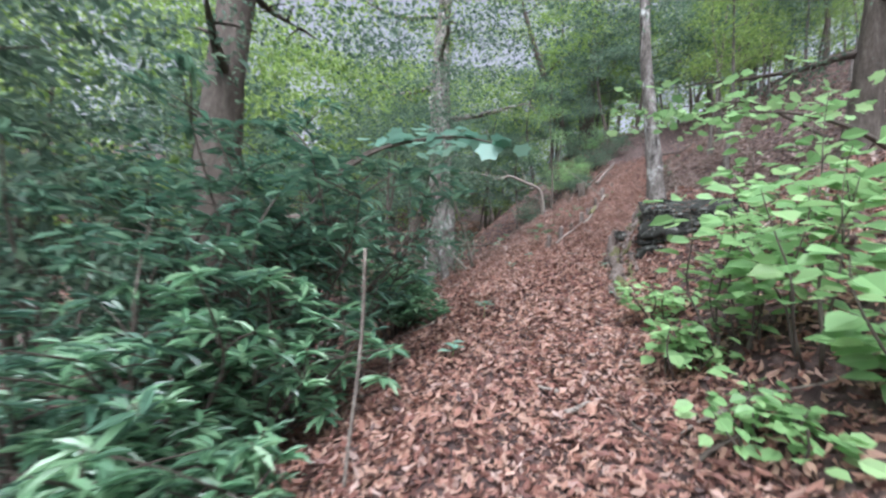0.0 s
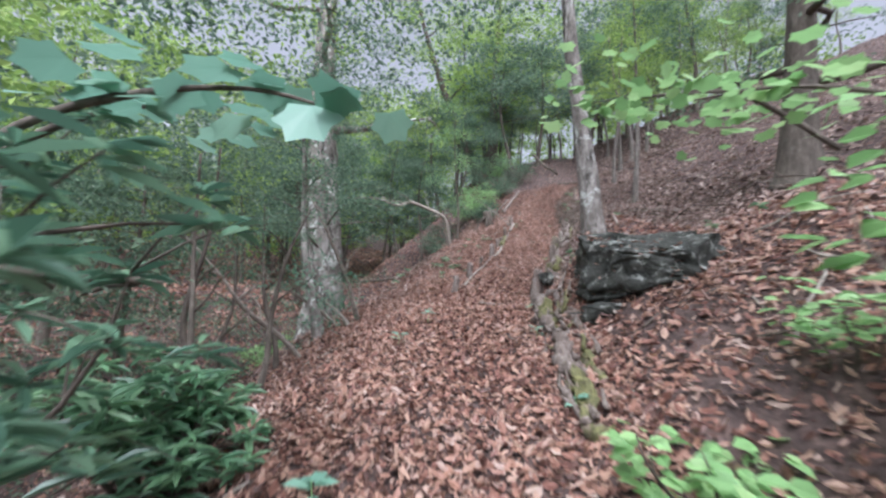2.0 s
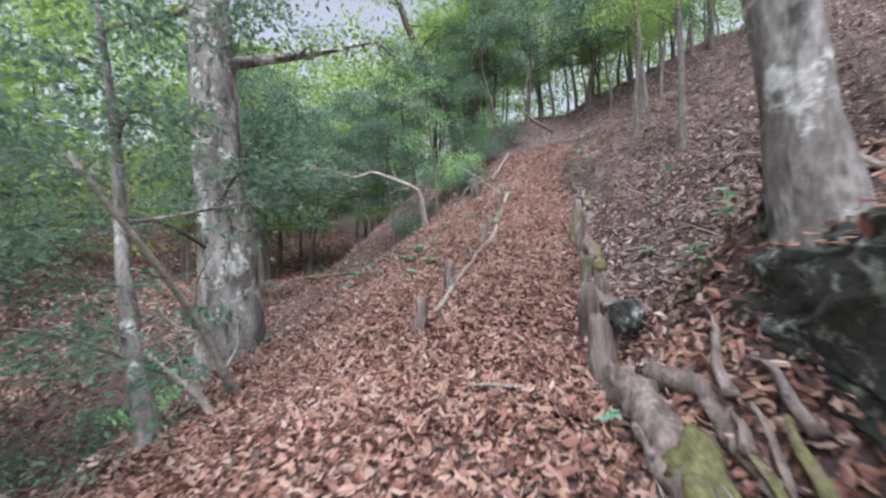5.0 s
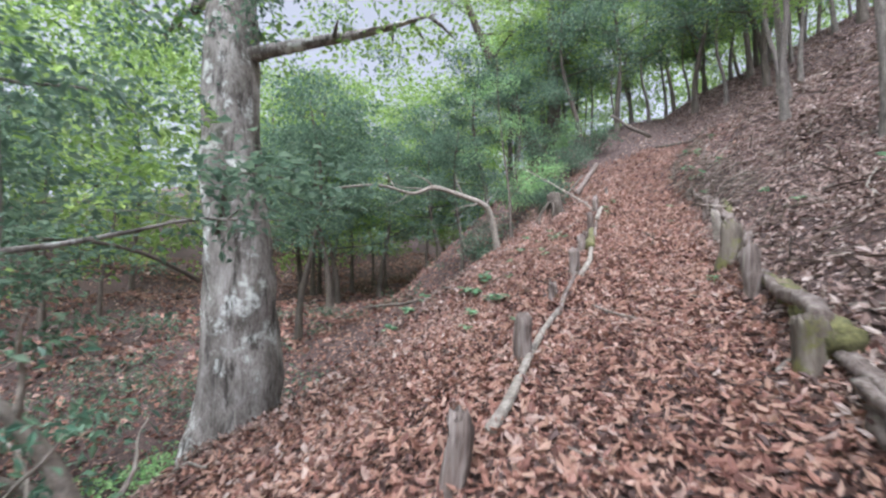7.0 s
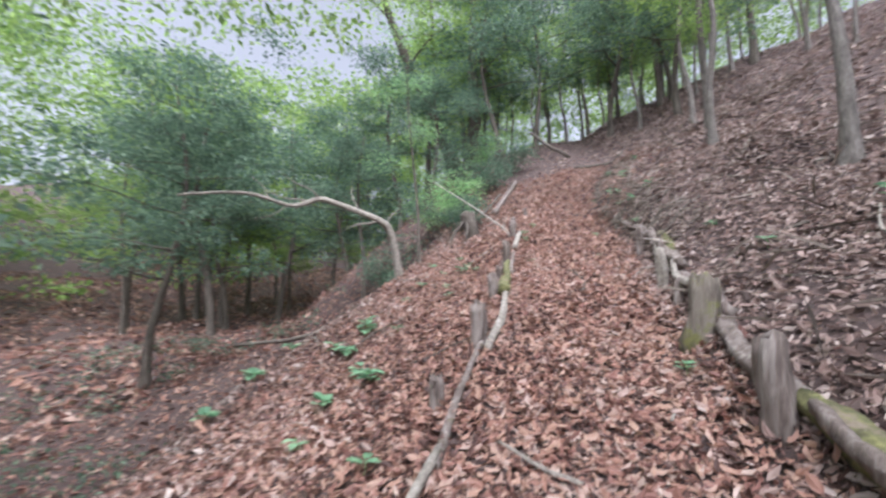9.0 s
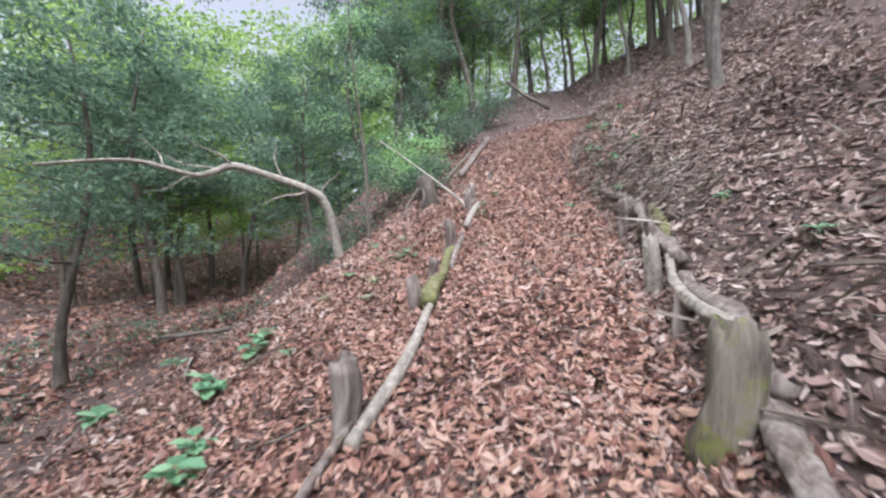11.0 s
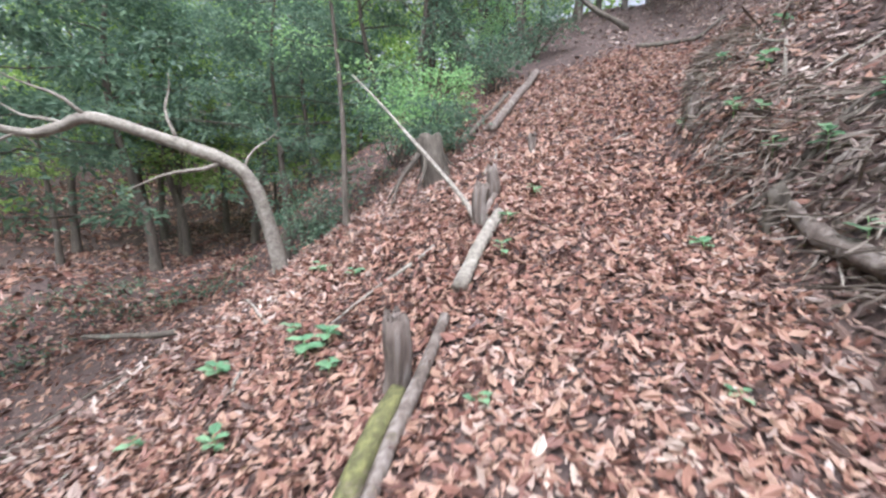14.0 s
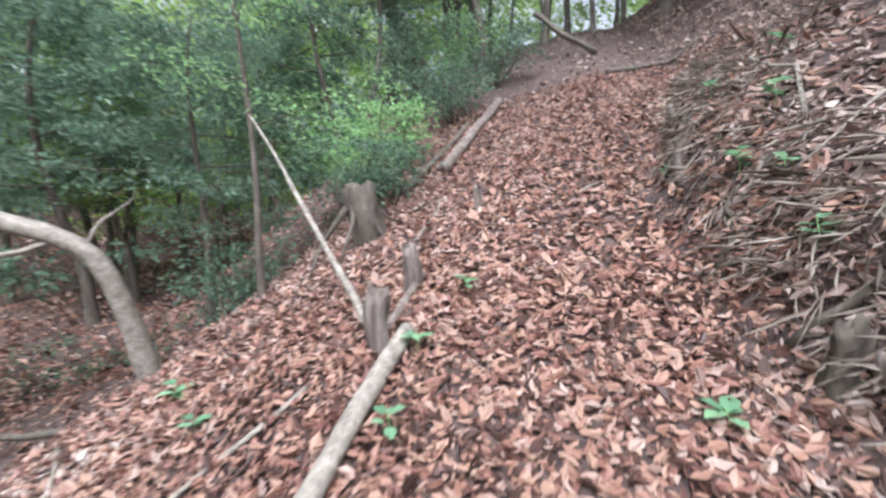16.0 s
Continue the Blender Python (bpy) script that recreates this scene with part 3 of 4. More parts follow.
def log(s0, d0, s1, d1, r, seed, material=None, lift=0.5, label="weathered grey log laid along the trail edge", category="log", wob=0.03, taper=0.75, name="edging_log", up=(0, 0), bumps=0.2, n=11, rot=0.12):
    a, b = ground_at(s0, d0), ground_at(s1, d1)
    line = bend((0, 0, 0), b - a, n, wob, seed)
    for i in range(n):
        q = a + line[i]
        line[i].z = float(height(q.x, q.y)) - a.z + r * lift + up[0] + (up[1] - up[0]) * i / (n - 1)
    bm = bmesh.new()
    tube(bm, line, [r * (1 - (1 - taper) * i / (n - 1)) for i in range(n)], 12, bumps, seed, True, rot)
    ob = part(name, bm, material or M_WOOD)
    ob.location = a
    return tagged(ob, label, category)


W_POST = "weathered grey-brown wooden post driven in beside the trail"
W_MOSSY = "thick rotten post with a moss-covered top beside the trail"
for i, (s, d, h, r, m) in enumerate([(9.8, 0.76, 0.5, 0.085, M_WOOD), (10.5, 0.95, 0.34, 0.06, M_WOOD), (11.4, 0.88, 0.34, 0.09, M_MOSSY), (12.82, 0.87, 0.5, 0.09, M_WOOD), (13.92, 0.9, 0.54, 0.1, M_MOSSY), (14.9, 1.05, 0.3, 0.05, M_WOOD), (15.68, 1.06, 0.52, 0.062, M_PALE), (16.25, 1.2, 0.36, 0.05, M_WOOD),
                                     (17.12, 1.1, 0.44, 0.05, M_WOOD), (18.46, 1.0, 0.24, 0.06, M_DARK), (20.3, 0.74, 0.3, 0.05, M_WOOD), (21.8, 0.7, 0.3, 0.05, M_WOOD), (23.2, 0.8, 0.3, 0.05, M_WOOD)]):
    post(s, d, h, r, i + 1, 0.12, W_MOSSY if m is M_MOSSY else W_POST, m)
for i, (s, d, h, r) in enumerate([(10.1, -0.87, 0.34, 0.07), (11.6, -0.9, 0.38, 0.07), (13.1, -0.95, 0.22, 0.045), (14.05, -0.84, 0.42, 0.075), (15.55, -0.92, 0.3, 0.06), (16.3, -0.98, 0.24, 0.05), (17.08, -0.98, 0.42, 0.06), (18.75, -0.98, 0.36, 0.06), (19.4, -1.04, 0.34, 0.06), (20.7, -1.0, 0.26, 0.045)]):
    post(s, d, h, r, i + 20)
for i, (s0, s1, d0, d1, r, u) in enumerate([(9.9, 11.3, 0.98, 1.0, 0.1, 0.02), (9.8, 10.9, 0.9, 0.92, 0.05, 0.16), (11.3, 12.75, 1.02, 1.0, 0.1, 0.06), (11.4, 12.6, 0.96, 0.98, 0.055, 0.22), (12.9, 13.9, 1.0, 1.04, 0.07, 0.06), (13.95, 15.7, 1.04, 1.2, 0.045, 0.26), (13.9, 15.6, 1.08, 1.26, 0.08, 0.06), (15.6, 17.2, 1.24, 1.26, 0.065, 0.16), (15.8, 17.0, 1.3, 1.34, 0.07, 0.0), (17.2, 18.4, 1.24, 1.1, 0.06, 0.06)]):
    log(s0, d0, s1, d1, r, i + 40, M_MOSS if i in (2, 8) else M_PALE if i == 5 else M_WOOD, up=(u, u - 0.04), wob=0.035, bumps=0.4, n=22, rot=0.35)
for i, (s0, s1, d0, d1, r) in enumerate([(10.5, 12.6, -0.82, -0.8, 0.034), (12.5, 14.1, -0.8, -0.82, 0.03), (13.9, 15.5, -0.74, -0.75, 0.042), (16.4, 17.5, -0.8, -0.88, 0.038), (17.8, 18.8, -0.88, -0.84, 0.055), (18.9, 19.5, -1.0, -1.02, 0.03)]):
    log(s0, d0, s1, d1, r, i + 60, M_PALE if i in (0, 2, 4) else M_WOOD, up=(0.02, 0.05), wob=0.02, label="pale weathered pole laid along the trail edge", category="pole")
log(15.42, -0.78, 15.88, -0.8, 0.078, 71, M_MOSS, up=(0.06, 0.08), label="short log covered in yellow-green moss at the trail edge")
log(15.92, -0.82, 17.0, -0.9, 0.055, 72, M_MOSS, up=(0.05, 0.05), label="short log covered in yellow-green moss at the trail edge")

# rotten stump and log before the boulder
post(9.0, 0.72, 0.42, 0.085, 90, 0.05, "rotten jagged stump beside the boulder", M_WOOD)
for i, (s0, d0, s1, d1, r, m) in enumerate([(8.8, 0.74, 7.7, 0.8, 0.08, M_WOOD), (7.9, 0.82, 7.1, 0.85, 0.085, M_MOSS), (8.5, 0.88, 7.6, 0.98, 0.045, M_WOOD), (7.3, 0.8, 6.3, 0.84, 0.085, M_WOOD), (7.3, 0.98, 6.5, 1.02, 0.05, M_WOOD), (6.4, 0.85, 5.6, 0.86, 0.08, M_WOOD), (6.7, 0.7, 6.1, 0.68, 0.03, M_WOOD), (7.7, 0.7, 7.2, 0.72, 0.03, M_WOOD), (6.0, 0.98, 5.4, 0.96, 0.04, M_MOSS), (5.6, 0.84, 4.9, 0.84, 0.07, M_MOSS)]):
    o = log(s0, d0, s1, d1, r * 1.35, 91 + i, m, 0.2, "crumbling piece of a rotten log along the trail's edge", bumps=0.6, taper=0.6, wob=0.06, name="rotten_log", n=26, rot=0.55)
    o["group"] = "rotten log pieces"
for i in range(44):
    s, d = rng.uniform(4.9, 8.9), 0.85 + rng.normal() * 0.11
    L = rng.uniform(0.12, 0.45)
    o = log(s, d, s + L, d + rng.normal() * 0.07, rng.uniform(0.014, 0.034), 140 + i, M_MOSS if i % 4 == 0 else M_WOOD, 1.0, "splintered sliver of rotten wood on the crumbling log", "splinter", 0.06, 0.3, "splinter", (rng.uniform(0.0, 0.1), rng.uniform(0.0, 0.14)), 0.6, 7, 0.4)
    o["group"] = "splinters of the rotten log"

# fallen wood further on
log(23.4, -2.75, 26.1, -2.7, 0.1, 95, M_WOOD, 0.9, "weathered grey fallen log lying beside the upper trail", wob=0.01, name="fallen_log")
log(22.8, -3.1, 25.2, -3.1, 0.06, 96, M_DARK, 0.9, "dark fallen branch lying beside the upper trail", "branch", name="fallen_branch")
log(20.8, -6.9, 21.6, -6.0, 0.1, 97, M_PALE, 0.8, "fallen pale log on the lower slope", name="fallen_log")
log(20.8, -6.8, 20.6, -9.0, 0.06, 98, M_DARK, 0.8, "dark fallen branch on the lower slope", "branch", up=(0.1, 0.6), name="fallen_branch")
log(28.4, -0.6, 29.8, -2.2, 0.09, 99, M_DARK, 0.8, "dark bent branch at the top of the trail", "branch", up=(0.0, 1.3), name="bent_branch", wob=0.1)
log(26.1, -0.5, 26.4, 1.3, 0.06, 89, M_DARK, 0.8, "dark log lying across the top of the trail", name="fallen_log")


def branch(name, origin, pts, r0, r1, material, label, category="branch", seed=0, shoots=()):
    """A bent branch through points given from its foot, with side shoots."""
    P = [Vector(p) for p in pts]
    fine = []
    for i in range(len(P) - 1):
        for k in range(4):
            t = k / 4
            q = [P[max(i - 1, 0)], P[i], P[i + 1], P[min(i + 2, len(P) - 1)]]
            fine.append(0.5 * (2 * q[1] + (q[2] - q[0]) * t + (2 * q[0] - 5 * q[1] + 4 * q[2] - q[3]) * t * t + (3 * q[1] - q[0] - 3 * q[2] + q[3]) * t ** 3))
    fine.append(P[-1])
    bm = bmesh.new()
    tube(bm, fine, [r0 + (r1 - r0) * i / (len(fine) - 1) for i in range(len(fine))], 10, 0.2, seed, True, 0.12)
    ob = part(name, bm, material)
    ob.location = origin
    tagged(ob, label, category)
    for i, off, r in shoots:
        sb = bmesh.new()
        a = fine[int(i * (len(fine) - 1))]
        tube(sb, bend(a, a + Vector(off), 8, 0.12, seed + int(i * 90)), [r * (1 - 0.8 * j / 7) for j in range(8)], 6, 0.15, seed)
        part("shoot", sb, material, ob)
    return ob


gx, gy = 4.45, 19.6
g = Vector((gx, gy, float(height(gx, gy))))
branch("gnarled_tree", g - Vector((0, 0, 0.15)), [(0, 0, 0), (-0.1, -0.05, 0.6), (-0.27, -0.15, 1.25), (-0.53, -0.18, 1.5), (-1.2, -0.22, 1.74), (-1.85, -0.25, 1.92), (-2.15, -0.28, 1.8), (-2.5, -0.29, 1.74), (-3.4, -0.4, 1.95), (-4.6, -0.6, 1.8)], 0.105, 0.026, M_PALE,
               "pale gnarled tree growing sideways over the slope", "tree", 7, [(0.42, (-0.15, 0.2, 0.8), 0.022), (0.56, (-0.7, -0.3, 0.5), 0.026), (0.66, (-0.9, 0.4, 0.35), 0.024), (0.78, (-0.7, -0.2, -0.35), 0.02), (0.86, (-0.5, 0.3, 0.6), 0.02), (0.3, (0.35, 0.1, 0.5), 0.02), (0.34, (-0.9, -0.4, -0.35), 0.03)])
branch("leaning_stick", ground_at(18.75, -1.0) - Vector((0, 0, 0.1)), [(0, 0, 0), (-0.06, 0.12, 0.28), (-0.3, 0.6, 0.66), (-0.58, 1.2, 1.08), (-0.8, 1.7, 1.42), (-1.15, 2.4, 1.9)], 0.026, 0.01, M_PALE, "bare pale stick leaning out from the trail edge", "stick", 3)
branch("leaning_stick", ground_at(1.29, -0.95) - Vector((0, 0, 0.1)), [(0, 0, 0), (0.02, -0.04, 0.35), (0.06, -0.1, 0.9), (0.06, -0.16, 1.36)], 0.012, 0.008, M_PALE, "thin upright pale stick at the trail edge", "stick", 4)
# low crooked stems below the trail
for i, (s, d, a, b) in enumerate([(8.6, -3.1, (-0.9, -0.7, 1.0), (-1.7, -0.9, 2.0)), (8.2, -3.4, (-0.3, 0.2, 1.3), (-0.5, 0.5, 3.0)), (6.8, -2.9, (0.1, 0.4, 1.2), (0.5, 0.6, 2.8)), (6.2, -3.4, (-0.1, 0.1, 1.5), (0.1, 0.2, 3.6)), (5.6, -3.0, (0.05, 0.2, 1.4), (-0.1, 0.4, 3.4)), (10.2, -3.3, (-0.7, -0.2, 0.6), (-1.6, -0.7, 1.1)), (7.6, -4.2, (0.2, -0.3, 1.2), (0.3, -0.2, 2.6)), (9.4, -2.6, (-0.5, 0.3, 0.55), (-1.1, 0.4, 1.2))]):
    pale = i in (0, 5, 7)
    o = branch("crooked_stem", ground_at(s, d) - Vector((0, 0, 0.2)), [(0, 0, 0), tuple(0.5 * v + (0.06 if j < 2 else 0) for j, v in enumerate(a)), a, tuple((p + q) / 2 + (0.1 if j == i % 3 else -0.05) for j, (p, q) in enumerate(zip(a, b))), b], 0.05 if pale else 0.055, 0.012, M_PALE if pale else M_DARK,
               "crooked bare understorey stem on the slope", "stem", 50 + i, [(0.4, (-0.4, 0.3, 0.5), 0.02), (0.6, (0.5, -0.2, 0.5), 0.018), (0.75, (-0.4, -0.3, 0.4), 0.014), (0.9, (0.2, 0.4, 0.4), 0.01)])
    o["group"] = "crooked stems below the trail"
    if not pale:
        tips = [Vector(b) + Vector((rng.normal() * 0.6, rng.normal() * 0.6, rng.normal() * 0.35)) for _ in range(14)]
        leafage("foliage", [tuple(t) for t in tips], 55, 0.35, 0.4, 0.06, 0.03, M_FIR, o)

# ---------------------------------------------------------------- bushes at the start


def whorl_bush(s, d, tall, wide, stems, seed, label, leaf=(0.17, 0.04), whorls=10, low=3, floor=0.55, material=None):
    """A bush of bent stems whose ends carry whorls of long leaves."""
    r_ = random.Random(seed)
    root = new("rhododendron_bush")
    root.location = ground_at(s, d) - Vector((0, 0, 0.08))
    tagged(root, label, "bush", "rhododendrons at the start")
    P, D, N = [], [], []
    for k in range(stems):
        w = k * 2.4 + r_.uniform(-0.4, 0.4)
        f = r_.uniform(0.3, 1.0)
        tip = Vector((math.cos(w) * wide * f, math.sin(w) * wide * f, tall * r_.uniform(floor, 1.0) * (1.1 - 0.35 * f)))
        line = bend((math.cos(w) * 0.08, math.sin(w) * 0.08, 0), tip, 8, 0.12, seed * 17 + k)
        bm = bmesh.new()
        tube(bm, line, [0.03 * (1 - 0.8 * j / 7) for j in range(8)], 6, 0.15, seed + k)
        ends = [line[-1]]
        for j in range(whorls):
            a = line[r_.randint(low, 7)]
            e = a + Vector((r_.uniform(-1, 1), r_.uniform(-1, 1), r_.uniform(-0.1, 0.8))) * 0.42
            tube(bm, [a, a.lerp(e, 0.5) + Vector((0, 0, 0.02)), e], [0.009, 0.006, 0.004], 4, 0, k)
            ends.append(e)
        part("stem", bm, M_DARK, root)
        for e in ends:
            for _ in range(11):
                t = r_.uniform(0, 6.3)
                P.append(e + Vector((r_.gauss(0, 0.012), r_.gauss(0, 0.012), r_.uniform(-0.05, 0.02))))
                D.append((math.cos(t), math.sin(t), r_.uniform(-0.45, 0.55)))
                N.append((-math.cos(t) * 0.3, -math.sin(t) * 0.3, 1))
    k = rng.uniform(0.65, 1.2, len(P))
    v, f = leaves(np.array(P), np.array(D, float), np.array(N, float), leaf[0] * k, leaf[1] * 1.25 * k, T_OVAL)
    raw("foliage", v, f, material or M_RHODO, root)
    return root


LB = "dense rhododendron bush with whorls of long dark green leaves"
whorl_bush(2.6, -2.45, 3.6, 1.25, 22, 1, LB, leaf=(0.19, 0.044), low=4, floor=0.45)
whorl_bush(4.7, -2.25, 1.2, 0.7, 11, 7, "low rhododendron bush with bright green young leaves", leaf=(0.2, 0.046), material=M_YOUNG)
whorl_bush(1.5, -2.15, 1.7, 1.0, 18, 3, "low rhododendron bush with bright green young leaves", material=M_YOUNG)
whorl_bush(0.9, -3.1, 3.2, 1.3, 18, 4, LB)
whorl_bush(2.5, -3.4, 4.3, 1.5, 22, 5, LB, low=4)
whorl_bush(0.6, -1.75, 0.8, 0.6, 11, 6, "low rhododendron bush with bright green young leaves", material=M_YOUNG)


def broad_bush(s, d, tall, wide, stems, seed, label, leaf=0.09, per=4, material=None, name="broadleaf_bush", template=T_OVAL):
    """Thin stems with round leaves standing off them."""
    r_ = random.Random(seed)
    root = new(name)
    root.location = ground_at(s, d) - Vector((0, 0, 0.05))
    tagged(root, label, "bush")
    P, D, N = [], [], []
    for k in range(stems):
        w = k * 2.4 + r_.uniform(-0.5, 0.5)
        f = r_.uniform(0.2, 1.0)
        tip = Vector((math.cos(w) * wide * f, math.sin(w) * wide * f, tall * r_.uniform(0.5, 1.0)))
        line = bend((0.1 * math.cos(w), 0.1 * math.sin(w), 0), tip, 9, 0.1, seed * 13 + k)
        bm = bmesh.new()
        tube(bm, line, [0.011 * (1 - 0.75 * j / 8) for j in range(9)], 5, 0.1, seed + k)
        part("stem", bm, M_DARK, root)
        for j in range(3, 9):
            for _ in range(per if j > 4 else per // 2):
                t = r_.uniform(0, 6.3)
                o = Vector((math.cos(t), math.sin(t), r_.uniform(-0.2, 0.3)))
                P.append(line[j] + o * r_.uniform(0.01, 0.16))
                D.append((o.x, o.y, r_.uniform(-0.4, 0.3)))
                N.append((r_.gauss(0, 0.45), r_.gauss(-0.35, 0.45), 1))
    k = rng.uniform(0.55, 1.2, len(P))
    v, f = leaves(np.array(P), np.array(D, float), np.array(N, float), leaf * k, leaf * 0.82 * k, template)
    raw("foliage", v, f, material or M_LIGHT, root)
    return root


LS = "bushy shrub with rounded light green leaves on the bank"
broad_bush(3.05, 1.3, 1.3, 0.55, 9, 1, LS, 0.15)
broad_bush(2.6, 1.55, 1.5, 0.6, 9, 2, LS, 0.16)
broad_bush(3.8, 2.0, 1.5, 0.65, 10, 3, LS, 0.15)
broad_bush(1.9, 1.65, 0.75, 0.45, 9, 14, LS, 0.16)
broad_bush(3.0, 0.98, 0.45, 0.3, 7, 15, "low shrub with rounded light green leaves", 0.11)
broad_bush(2.0, 1.1, 0.4, 0.3, 7, 4, "low shrub with rounded light green leaves", 0.09)
broad_bush(4.1, 1.05, 0.4, 0.3, 7, 5, "low shrub with rounded light green leaves", 0.1)
broad_bush(4.6, 1.9, 0.5, 0.4, 7, 6, "low shrub with rounded light green leaves", 0.09)


def lobed():
    """A leaf blade with five pointed lobes."""
    ring = [(0, 0)]
    for i in range(11):
        a = -2.2 + 4.4 * i / 10
        r = (1.0 if i % 2 == 0 else 0.76) * (0.62 + 0.38 * math.cos(a * 0.62))
        ring.append((0.25 + 0.75 * r * math.cos(a), 0.75 * r * math.sin(a)))
    v = np.array([(x, y, 0.06 * abs(y) - 0.1 * x * x) for x, y in ring])
    f = np.array([(0, i, i + 1) for i in range(1, 11)])
    return v, f


T_LOBED = lobed()


def hanging_branch(origin, pts, spread_, n, leaf, material, label, seed, template=T_LOBED):
    b = branch("leafy_branch", origin, pts, 0.03, 0.006, M_DARK, label, "branch", seed)
    own = np.random.default_rng(seed)
    P = np.array([pts[own.integers(len(pts) // 2, len(pts))] for _ in range(n)]) + own.normal(size=(n, 3)) * (spread_, spread_, spread_ * 0.22)
    D = own.normal(size=(n, 3)) * (1, 1, 0.2) + (0, 0, -0.25)
    N = own.normal(size=(n, 3)) * 0.28 + (0, 0, 1)
    k = own.uniform(0.6, 1.15, n)
    v, f = leaves(P, D, N, leaf * k, leaf * k, template)
    raw("foliage", v, f, material, b)
    return b


hanging_branch((-1.75, 4.6, 1.98), [(0, 0, 0), (0.7, -0.25, 0.5), (1.3, -0.45, 0.66), (1.8, -0.6, 0.68), (2.15, -0.65, 0.62)], 0.15, 22, 0.22, M_TEAL, "overhanging branch with large blue-green lobed leaves", 3)
hanging_branch((-1.75, 4.8, 2.12), [(0, 0, 0), (0.5, -0.1, 0.4), (1.0, -0.2, 0.6), (1.5, -0.3, 0.62)], 0.18, 16, 0.2, M_TEAL, "overhanging branch with large blue-green lobed leaves", 4)
hanging_branch((4.4, 3.6, 2.6), [(0, 0, 0), (-0.4, 0.1, 0.3), (-0.8, 0.3, 0.5), (-1.3, 0.5, 0.55), (-1.7, 0.7, 0.5)], 0.42, 110, 0.12, M_LIGHT, "branch with light green lobed leaves reaching over the bank", 5)
hanging_branch((4.8, 4.9, 3.2), [(0, 0, 0), (-0.5, 0.1, 0.3), (-0.9, 0.2, 0.5), (-1.4, 0.4, 0.5), (-1.9, 0.5, 0.45)], 0.42, 110, 0.12, M_LIGHT, "branch with light green lobed leaves reaching over the bank", 6)

# ---------------------------------------------------------------- seedlings, twigs and roots


def seedling(s, d, tall, leaf, n, seed, material=None):
    r_ = random.Random(seed)
    bm = bmesh.new()
    tube(bm, [(0, 0, -0.03), (0.01, 0, tall * 0.5), (0.0, 0.01, tall)], [0.004, 0.003, 0.002], 5, 0)
    ob = part("seedling", bm, M_LIGHT)
    ob.location = ground_at(s, d)
    tagged(ob, "small green seedling growing through dead leaves", "seedling", "seedlings by the trail")
    P, D, N = [], [], []
    for k in range(n):
        t = k * 2.4 + r_.uniform(-0.3, 0.3)
        P.append((0.01 * math.cos(t), 0.01 * math.sin(t), tall * r_.uniform(0.5, 1.0)))
        D.append((math.cos(t), math.sin(t), r_.uniform(-0.2, 0.45)))
        N.append((0, 0, 1))
    k = rng.uniform(0.7, 1.1, n)
    v, f = leaves(np.array(P), np.array(D), np.array(N, float), leaf * k, leaf * 0.85 * k, T_OVAL)
    raw("foliage", v, f, material or M_LIGHT, ob)


